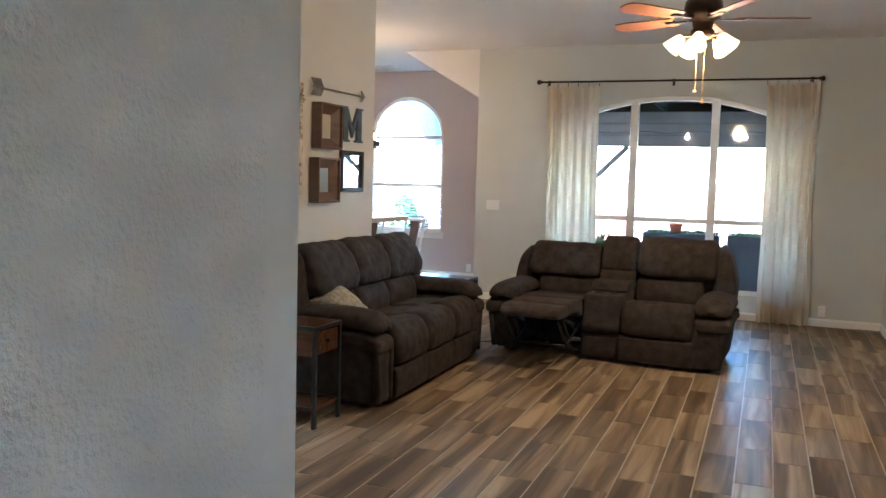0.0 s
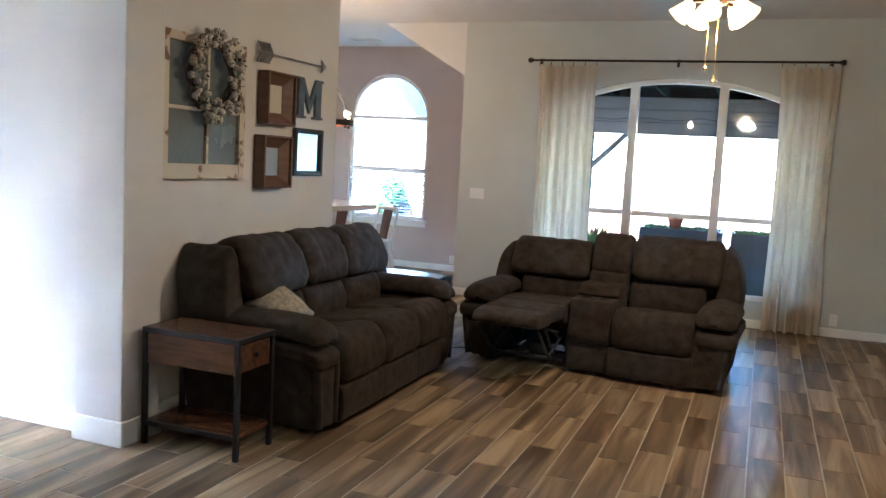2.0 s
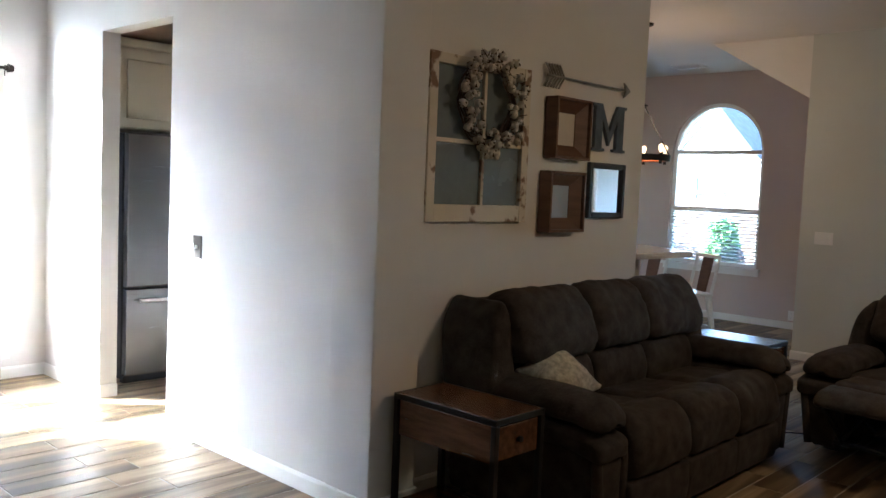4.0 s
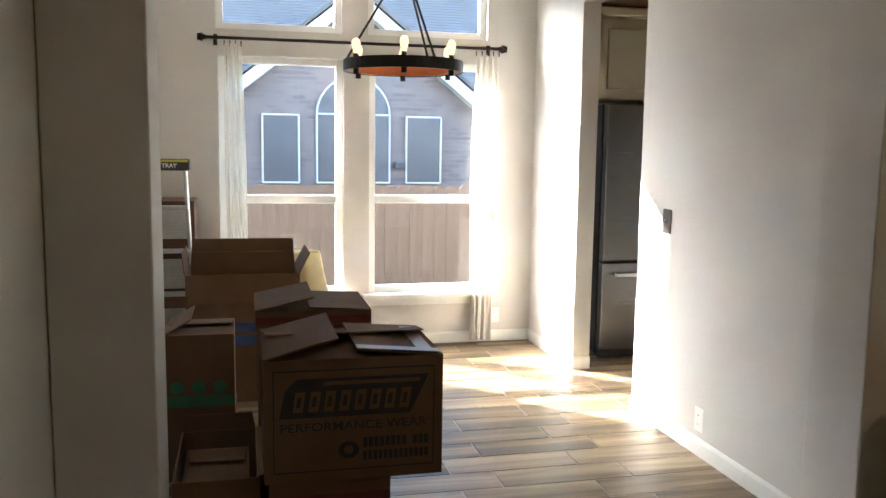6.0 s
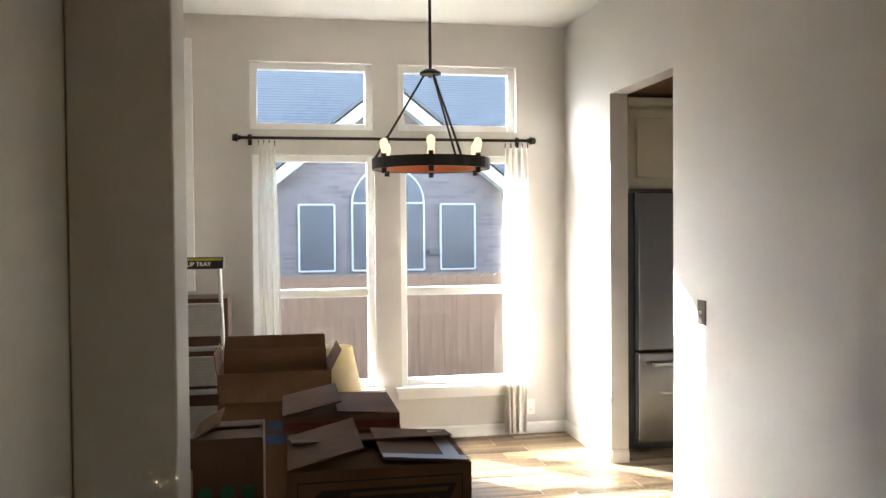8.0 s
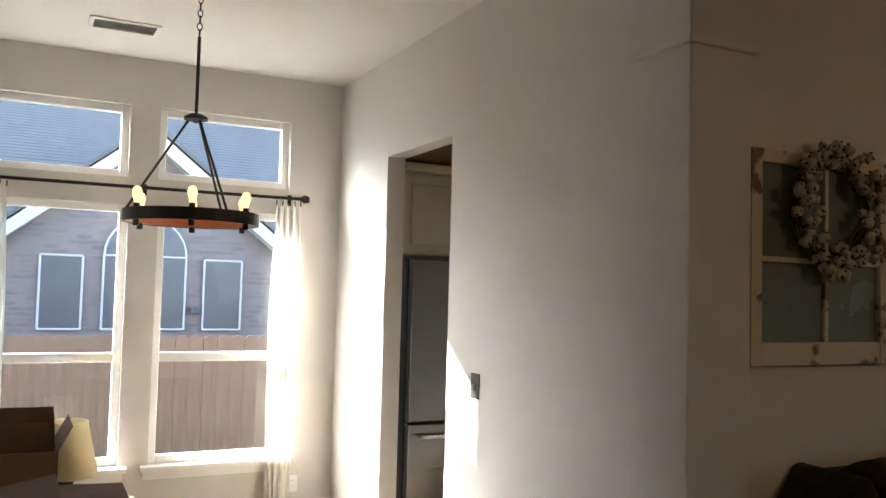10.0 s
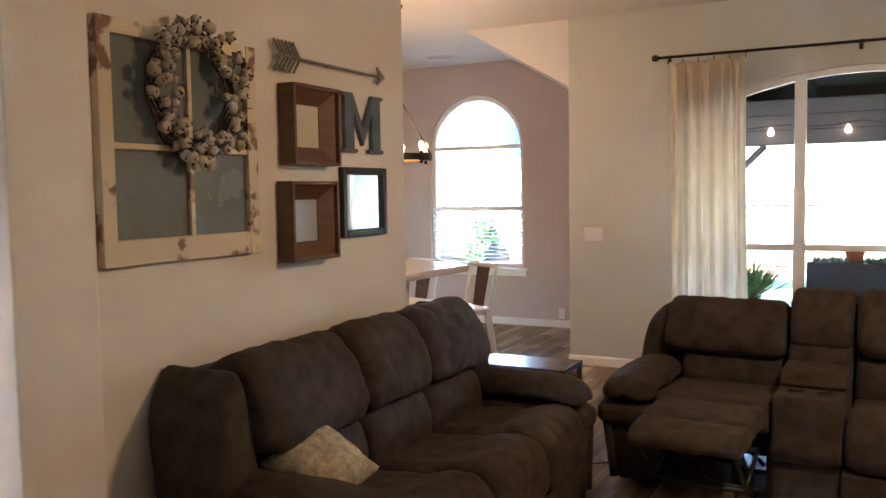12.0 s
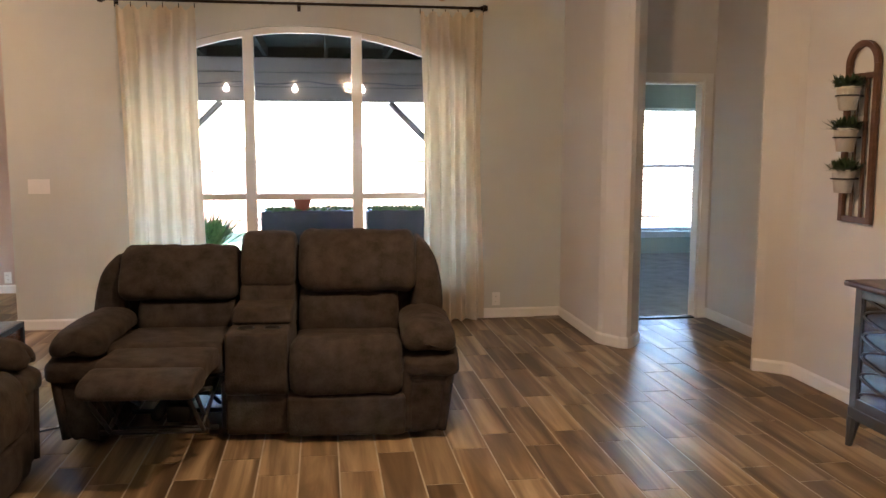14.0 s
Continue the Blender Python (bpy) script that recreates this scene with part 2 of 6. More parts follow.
BACK = 10.1
W_LIV = (-1.35, 1.43, 0.265, 2.10, 0.355)
W_BRK = (-4.62, -3.43, 0.66, 2.065, 0.595)
W_DIN = [(2.24, 3.10, 0.39, 2.07, 0), (3.285, 4.15, 0.39, 2.07, 0), (2.23, 3.09, 2.245, 2.72, 0), (3.275, 4.155, 2.245, 2.72, 0)]
# Back wall gets its own base colour, slightly greener than PAINT.
wall("wall_back", -2.27, 2.24, BACK, BACK + 0.15, AX, [W_LIV], label="drywall in a grey-green tone round the arched window").data.materials[0] = varied(mat("grey_green_wall_tone", (0.565, 0.58, 0.54), 0.75, spec=0.3), 1.2, 0.03, 95, 0.28, depth=0.003)
TAUPE = varied(mat("rosy_taupe_wall_paint", (0.56, 0.47, 0.425), 0.75, spec=0.3), 1.2, 0.03, 95, 0.28, depth=0.003)
wall("wall_breakfast_side", BACK + 0.15, 11.95, -2.27, -2.12, AY, label="rosy taupe painted drywall of the breakfast corner").data.materials[0] = TAUPE
wall("wall_breakfast", -6.75, -2.12, 11.95, 12.10, AX, [W_BRK], label="rosy taupe painted drywall with an arched window").data.materials[0] = TAUPE
wall("wall_kitchen_side", 4.65, 11.95, -6.75, -6.6, AY)
wall("wall_pictures", 4.723, 6.84, -2.21, -2.09, AY)
wall("wall_dining_kitchen", -5.58, -2.212, 4.53, 4.65, AX, [(-4.69, -3.80, 0.0, 2.395, 0)])
wall("wall_dining_window", 1.64, 4.65, -5.73, -5.58, AY, W_DIN)
wall("wall_foyer_north", -2.21, 0.145, 1.772, 1.892, AX)
wall("wall_foyer", -3.5, 1.772, 0.025, 0.145, AY, label="greige painted drywall with heavy orange-peel texture").data.materials[0] = varied(mat("textured_wall_paint", (0.62, 0.595, 0.555), 0.75, spec=0.3), 1.2, 0.03, 70, 1.0, depth=0.009)
# Unseen opening added so that daylight reaches the entry wall.
W_ENTRY_FILL = (0.75, 1.35, 0.95, 2.05, 0)
wall("wall_south", 0.025, 3.33, -3.62, -3.5, AX, [W_ENTRY_FILL])
wall("wall_right", -3.5, 7.3, 3.19, 3.33, AY)


def corner_wall(name, pts):
    return tagged(part(name, prism(pts, 0, CEIL_Z), PAINT), "greige painted drywall corner with rounded bead", "wall", kind="structure")


corner_wall("wall_hall_left", [(2.24, 10.25), (2.24, 9.07), (2.26, 9.01), (2.35, 8.87), (2.386, 8.845), (2.43, 8.87), (2.55, 9.03), (2.55, 9.86), (2.55, 10.25)])
corner_wall("wall_hall_right", [(3.19, 7.3), (3.19, 7.98), (3.16, 8.03), (3.05, 8.12), (3.005, 8.15), (3.015, 8.19), (3.10, 8.30), (3.50, 8.30), (3.50, 9.86), (3.50, 9.98), (3.66, 9.98), (3.66, 7.3)])
wall("wall_hall_end", 2.55, 3.50, 9.86, 9.98, AX, [(2.62, 3.40, 0.0, 2.03, 0)])
# bedroom beyond the hall
W_BED = (4.50, 5.42, 0.32, 2.02, 0)
wall("wall_bedroom", 2.0, 6.6, 14.15, 14.3, AX, [W_BED]).data.materials[0] = varied(mat("pale_green_paint", (0.47, 0.49, 0.38), 0.8), 1.2, 0.03, 55, 0.3)
wall("wall_bedroom_left", 10.25, 14.15, 2.0, 2.12, AY)
# Unseen side opening, added only to brighten the bedroom.
W_BED_FILL = (11.6, 12.6, 0.8, 1.9, 0)
wall("wall_bedroom_right", 9.98, 14.15, 6.5, 6.6, AY, [W_BED_FILL])
wall("wall_bedroom_near", 3.66, 6.5, 9.86, 9.98, AX)

cm = bmesh.new()
prism([(-5.73, -3.62), (6.6, -3.62), (6.6, 14.3), (-6.75, 14.3), (-6.75, 4.65), (-5.73, 4.65)], CEIL_Z, CEIL_Z + 0.12, cm)
tagged(part("ceiling", cm, CEIL), "off-white lightly textured drywall ceiling", "ceiling", kind="structure")
# slope over the breakfast corner
sm = bmesh.new()
pts = [(-3.27, BACK + 0.02, CEIL_Z), (-2.27, BACK + 0.02, 2.45), (-2.27, 11.95, 2.28), (-3.54, 11.95, CEIL_Z), (-2.27, BACK + 0.02, CEIL_Z), (-2.27, 11.95, CEIL_Z)]
vs = [sm.verts.new(p) for p in pts]
for f in ((0, 1, 2, 3), (0, 4, 1), (3, 2, 5), (1, 4, 5, 2), (0, 3, 5, 4)):
    sm.faces.new([vs[i] for i in f])
tagged(part("ceiling_slope", sm, CEIL), "off-white sloped drywall ceiling over breakfast corner", "ceiling", kind="structure")

# floor slab under the tiles
tagged(part("floor", box(-6.75, 3.66, -3.62, 12.25, -0.12, -0.002), GROUT), "wood-look porcelain plank tile floor with grout joints", "floor", kind="structure")
tagged(part("bedroom_floor", box(2.0, 6.6, 9.98, 14.3, -0.10, 0.006), CARPET), "grey cut-pile bedroom carpet", "carpet", kind="structure")
gm = bmesh.new()
g = [gm.verts.new(p) for p in ((-900, -900, -0.5), (900, -900, -0.5), (900, 900, -0.5), (-900, 900, -0.5))]
gm.faces.new(g)
tagged(part("ground", gm, GRASS), "mown green lawn around the house", "lawn", kind="structure")


# columns of the dining opening
def column(name, y0, y1):
    t = thing(name, pose(-2.065, (y0 + y1) / 2, 0), "square painted column with base and moulded cap", "column", "columns of the dining opening", "structure")
    h = (y1 - y0) / 2
    part("shaft", box(-0.145, 0.145, -h, h, 0, CEIL_Z, 0.006), PAINT, t)
    part("plinth", box(-0.159, 0.159, -h - 0.014, h + 0.014, 0, 0.13, 0.006), TRIM, t, "white painted plinth")
    nb = box(-0.163, 0.163, -h - 0.018, h + 0.018, 2.395, 2.425, 0.008)
    part("neck_moulding", nb, PAINT, t)
    cb = box(-0.165, 0.165, -h - 0.02, h + 0.02, 2.66, 2.70, 0.008)
    box(-0.19, 0.19, -h - 0.045, h + 0.045, 2.70, 2.75, 0.012, bm=cb)
    part("cap_moulding", cb, PAINT, t)
    return t


column("column", 4.445, 4.72)
column("column", 1.895, 2.165)
tagged(part("header_beam", box(-2.21, -1.92, 2.166, 4.444, 2.75, CEIL_Z), PAINT), "painted header beam over the dining opening", "beam", kind="structure")


# ---------- windows, doors, trim ----------
def window(name, place, u0, u1, z0, z1, rise, t, label, mull=(), rails=(), w=0.05, sill=True, inward=-1, slats=0):
    """Vinyl window in its opening at depth t; inward is the sign of the way to the room."""
    e = thing(name, Matrix.Identity(4), label, "window", kind="structure")

    def bar(nm, a, b, c, d, dt=0.03, m=VINYL, lab=""):
        bm = sheet([(a, c), (b, c), (b, d), (a, d)], place, t - dt, t + dt)
        bmesh.ops.bevel(bm, geom=list(bm.edges), offset=0.004, segments=1, affect="EDGES")
        return part(nm, bm, m, e, lab)

    top = z1 if rise else z1 - w
    bar("jamb", u0, u0 + w, z0, z1)
    bar("jamb", u1 - w, u1, z0, z1)
    bar("bottom_rail", u0 + w, u1 - w, z0, z0 + w)
    if not rise:
        bar("top_rail", u0 + w, u1 - w, top, z1)
        outline = [(u0 + w * .5, z0 + w * .5), (u1 - w * .5, z0 + w * .5), (u1 - w * .5, z1 - w * .5), (u0 + w * .5, z1 - w * .5)]
    else:
        hw, mid = (u1 - u0) / 2, (u0 + u1) / 2
        rad = (hw * hw + rise * rise) / (2 * rise)
        zc = z1 + rise - rad
        half = math.asin(min(1, hw / rad))
        n = 28
        arc = [(mid + rad * math.sin(-half + 2 * half * i / n), zc + rad * math.cos(-half + 2 * half * i / n)) for i in range(n + 1)]
        inn = [(mid + (u - mid) * (1 - w / rad), zc + (z - zc) * (1 - w / rad)) for u, z in arc]
        bm = bmesh.new()
        for i in range(n):
            sheet([arc[i], arc[i + 1], inn[i + 1], inn[i]], place, t - 0.03, t + 0.03, bm)
        part("arched_rail", bm, VINYL, e)
        outline = [(u0 + w * .4, z0 + w * .5), (u1 - w * .4, z0 + w * .5)] + [(mid + (u - mid) * (1 - w * .4 / rad), zc + (z - zc) * (1 - w * .4 / rad)) for u, z in reversed(arc)]

    def crown(u):
        if not rise:
            return z1
        return zc + math.sqrt(max(0, rad * rad - (u - mid) ** 2)) - 0.01
    for a, b in mull:
        bar("mullion", a, b, z0 + w, min(crown(a), crown(b)), 0.045)
    for z, hgt in rails:
        stops = [u0 + w] + [v for p in mull for v in p] + [u1 - w]
        for a, b in zip(stops[::2], stops[1::2]):
            bar("meeting_rail", a, b, z, z + hgt, 0.032)
    gl = part("pane", sheet(outline, place, t - 0.004, t + 0.004), GLASS, e)
    gl.visible_shadow = False
    if sill:
        s = inward
        bm = bmesh.new()
        wall_face = t + s * 0.075
        sheet([(u0 - 0.05, z0 - 0.03), (u1 + 0.05, z0 - 0.03), (u1 + 0.05, z0), (u0 - 0.05, z0)], place, wall_face + s * 0.002, wall_face + s * 0.07, bm)
        sheet([(u0 - 0.03, z0 - 0.09), (u1 + 0.03, z0 - 0.09), (u1 + 0.03, z0 - 0.031), (u0 - 0.03, z0 - 0.031)], place, wall_face + s * 0.002, wall_face + s * 0.02, bm)
        part("window_sill", bm, TRIM, e)
    if slats:
        for k in range(slats):
            z = z0 + w + 0.02 + k * 0.042
            d = t + inward * 0.055
            bm = bmesh.new()
            q = [place(u0 + 0.02, z + 0.006, d - 0.018), place(u1 - 0.02, z + 0.006, d - 0.018), place(u1 - 0.02, z - 0.006, d + 0.018), place(u0 + 0.02, z - 0.006, d + 0.018)]
            lo = [bm.verts.new(p) for p in q]
            hi = [bm.verts.new((p[0], p[1], p[2] + 0.003)) for p in q]
            bm.faces.new(lo), bm.faces.new(hi)
            for i in range(4):
                bm.faces.new((lo[i], lo[(i + 1) % 4], hi[(i + 1) % 4], hi[i]))
            part("blind_slat", bm, VINYL, e)
    return e


window("window_1", AX, *W_LIV, BACK + 0.075, "large white arched picture window with two mullions", [(-0.445, -0.36), (0.435, 0.52)], [(1.04, 0.05)], sill=False)
window("window_2", AX, *W_BRK, 11.95 + 0.075, "white round-topped window with raised slat blind", (), [(2.035, 0.05), (1.32, 0.05)], slats=16)
for i, h in enumerate(W_DIN):
    window("window_%d" % (3 + i), AY, *h, -5.655, "white vinyl single-hung dining room window" if i < 2 else "white vinyl transom window above dining window", (), [(1.05, 0.06)] if i < 2 else (), sill=i < 2, inward=1)
# Never in view: this window is added to fill the entry with light.
window("window_8", AX, *W_ENTRY_FILL, -3.56, "white vinyl entry window beside the front door", (), inward=1)
# Window added out of view to light carpet and bedroom walls.
window("window_9", AY, *W_BED_FILL, 6.55, "wide white vinyl side window of the bedroom", (), inward=-1, sill=False)
window("window_7", AX, *W_BED, 14.225, "bright bedroom window with white slat blind", (), [(1.2, 0.05)], slats=38)


def baseboard(name, pts, h=0.085, d=0.014):
    """Skirting along a plan line; the room lies to the left of the way."""
    bm = bmesh.new()
    for (ax, ay), (bx, by) in zip(pts, pts[1:]):
        v = Vector((bx - ax, by - ay))
        nrm = Vector((-v.y, v.x)).normalized()
        prof = [(0.001, 0.001), (d, 0.001), (d, h - 0.015), (d * 0.5, h), (0.001, h)]
        a = [bm.verts.new((ax + nrm.x * p, ay + nrm.y * p, z)) for p, z in prof]
        b = [bm.verts.new((bx + nrm.x * p, by + nrm.y * p, z)) for p, z in prof]
        bm.faces.new(a), bm.faces.new(b)
        for i in range(5):
            bm.faces.new((a[i], a[(i + 1) % 5], b[(i + 1) % 5], b[i]))
    return tagged(part(name, bm, TRIM), "white painted wooden baseboard along the wall", "baseboard", kind="structure")


baseboard("baseboard", [(2.55, 9.03), (2.43, 8.87), (2.386, 8.845), (2.35, 8.87), (2.26, 9.01), (2.24, 9.07), (2.24, 10.1), (-2.27, 10.1), (-2.27, 11.95), (-6.6, 11.95)])
baseboard("baseboard", [(3.19, -3.5), (3.19, 7.98), (3.16, 8.03), (3.05, 8.12), (3.005, 8.15)])
baseboard("baseboard", [(3.50, 8.32), (3.50, 9.86), (3.475, 9.86)])
baseboard("baseboard", [(-2.23, 4.53), (-3.80, 4.53), (-3.80, 4.65)])
baseboard("baseboard", [(-4.69, 4.65), (-4.69, 4.53), (-5.58, 4.53), (-5.58, 1.76), (-2.23, 1.76)])
baseboard("baseboard", [(-2.09, 6.84), (-2.09, 4.74)])
baseboard("baseboard", [(-1.90, 1.892), (0.145, 1.892), (0.145, -3.5), (3.19, -3.5)])
bm = box(2.555, 2.62, 9.845, 9.86, 0, 2.10, 0.004)
box(3.40, 3.475, 9.845, 9.86, 0, 2.10, 0.004, bm=bm)
box(2.62, 3.40, 9.845, 9.86, 2.03, 2.10, 0.004, bm=bm)
box(2.62, 2.64, 9.86, 9.98, 0, 2.03, bm=bm)
box(3.38, 3.40, 9.86, 9.98, 0, 2.03, bm=bm)
box(2.64, 3.38, 9.86, 9.98, 2.01, 2.03, bm=bm)
tagged(part("door_frame", bm, TRIM), "white painted casing of the bedroom doorway", "door frame", kind="structure")
tagged(part("threshold", box(2.64, 3.38, 9.84, 9.91, -0.003, 0.012, 0.003), BLACKM), "dark metal threshold strip at the carpet", "threshold", kind="structure")
wall("wall_dining_south", -5.58, -2.212, 1.64, 1.76, AX)


# ---------- upholstery ----------
def cushion(x0, x1, y0, y1, z0, z1, p=5.0, n=7, rough=0.006, tilt=0.0, seed=0, bm=None, sag=0.0, crease=0.0):
    """A soft block: rounded box with small wrinkles. tilt leans it back, in degrees."""
    own = bmesh.new()
    bmesh.ops.create_cube(own, size=2)
    bmesh.ops.subdivide_edges(own, edges=list(own.edges), cuts=n, use_grid_fill=True)
    c = Vector(((x0 + x1) / 2, (y0 + y1) / 2, (z0 + z1) / 2))
    half = Vector(((x1 - x0) / 2, (y1 - y0) / 2, (z1 - z0) / 2))
    small = min(half)
    m = Matrix.Rotation(radians(-tilt), 3, "X")
    for v in own.verts:
        q = v.co.copy()
        s = (abs(q.x) ** p + abs(q.y) ** p + abs(q.z) ** p) ** (1 / p)
        rounded = q / s
        f = [max(0.0, (h - small) / h) for h in half]
        w = Vector([q[i] * f[i] + rounded[i] * (1 - f[i]) for i in range(3)])
        w = Vector([w[i] * half[i] for i in range(3)])
        k = noise.noise((w + c) * 6 + Vector((seed * 7.1, seed, 0))) * rough + noise.noise((w + c) * 17 + Vector((seed, 3, seed))) * rough * 0.45
        if crease:
            f = abs(noise.noise(Vector((w.x * 9 + w.z * 5, w.y * 9, w.z * 3.2)) + Vector((seed * 3.3, 1, seed))))
            k -= crease * max(0.0, 1 - f * 5) * (0.35 + 0.65 * max(abs(q.x), abs(q.z)) ** 3)
        w += rounded.normalized() * k
        if sag:
            w.z -= sag * max(0, 1 - (q.x * q.x + q.y * q.y) * 0.6) * (1 if q.z > 0 else 0)
        v.co = c + m @ w
    return join(bm, own) if bm else own


def tube(pts, r, sides=8):
    """A round cord along a line of points."""
    bm = bmesh.new()
    pts = [Vector(p) for p in pts]
    rings = []
    for i, p in enumerate(pts):
        d = (pts[min(i + 1, len(pts) - 1)] - pts[max(i - 1, 0)]).normalized()
        u = d.orthogonal().normalized() if not rings else (prev - d * prev.dot(d)).normalized()
        prev = u
        w = d.cross(u)
        rings.append([bm.verts.new(p + (u * math.cos(k / sides * 2 * math.pi) + w * math.sin(k / sides * 2 * math.pi)) * r) for k in range(sides)])
    for q, t in zip(rings, rings[1:]):
        for k in range(sides):
            bm.faces.new((q[k], q[(k + 1) % sides], t[(k + 1) % sides], t[k]))
    bm.faces.new(rings[0]), bm.faces.new(rings[-1])
    return bm


def bolster(profile, s0, s1, place, r=0.035, seed=0, wrinkle=0.004, crease=0.0, steps=14, bend=None):
    """A padded piece: a rounded outline (a, b) drawn from s0 to s1 with soft ends; place(s, a, b) gives the point."""
    n = len(profile)
    ring = []
    for i in range(n):
        p0, p1, p2, p3 = (Vector(profile[(i + k) % n]) for k in (-1, 0, 1, 2))
        for k in range(4):
            t = k / 4
            ring.append(0.5 * (2 * p1 + (p2 - p0) * t + (2 * p0 - 5 * p1 + 4 * p2 - p3) * t * t + (3 * p1 - p0 - 3 * p2 + p3) * t ** 3))
    mid = sum(ring, Vector((0, 0))) / len(ring)
    ends = [(0.0, 1.0), (0.08, 0.62), (0.3, 0.29), (0.62, 0.08), (1.0, 0.0)]
    stations = [(s0 + r * f, g) for f, g in ends] + [(s0 + r + (s1 - s0 - 2 * r) * k / steps, 0.0) for k in range(1, steps)] + [(s1 - r * f, g) for f, g in reversed(ends)]
    bm = bmesh.new()
    rows = []
    for s, g in stations:
        row = []
        side = abs((s - s0) / (s1 - s0) * 2 - 1)
        for q in ring:
            d = q - mid
            length = d.length or 1e-6
            p = mid + d * max(0.0, 1 - g * r / length)
            w = Vector((s * 5.0, p.x * 6.0, p.y * 6.0)) + Vector((seed * 3.7, seed, 1))
            k = noise.noise(w) * wrinkle + noise.noise(w * 2.7) * wrinkle * 0.5
            if crease:
                f = abs(noise.noise(Vector((s * 8 + p.y * 4, p.x * 7, p.y * 2.5)) + Vector((seed * 2.3, 4, seed))))
                k -= crease * max(0.0, 1 - f * 6) * (0.3 + 0.7 * side ** 2)
            p = p + d / length * k
            if bend:
                p = Vector(bend(s, p.x, p.y))
            row.append(bm.verts.new(place(s, p.x, p.y)))
        rows.append(row)
    m = len(ring)
    for u, v in zip(rows, rows[1:]):
        for i in range(m):
            bm.faces.new((u[i], u[(i + 1) % m], v[(i + 1) % m], v[i]))
    bm.faces.new(rows[0]), bm.faces.new(rows[-1])
    return bm


def across(s, a, b):
    return (s, a, b)


def along(s, a, b):
    return (a, s, b)


# Near-black colour for the shaded hollow of the cup holders.
CUP = mat("black_cup_hollow", (0.006, 0.006, 0.006), 0.7, spec=0.2)


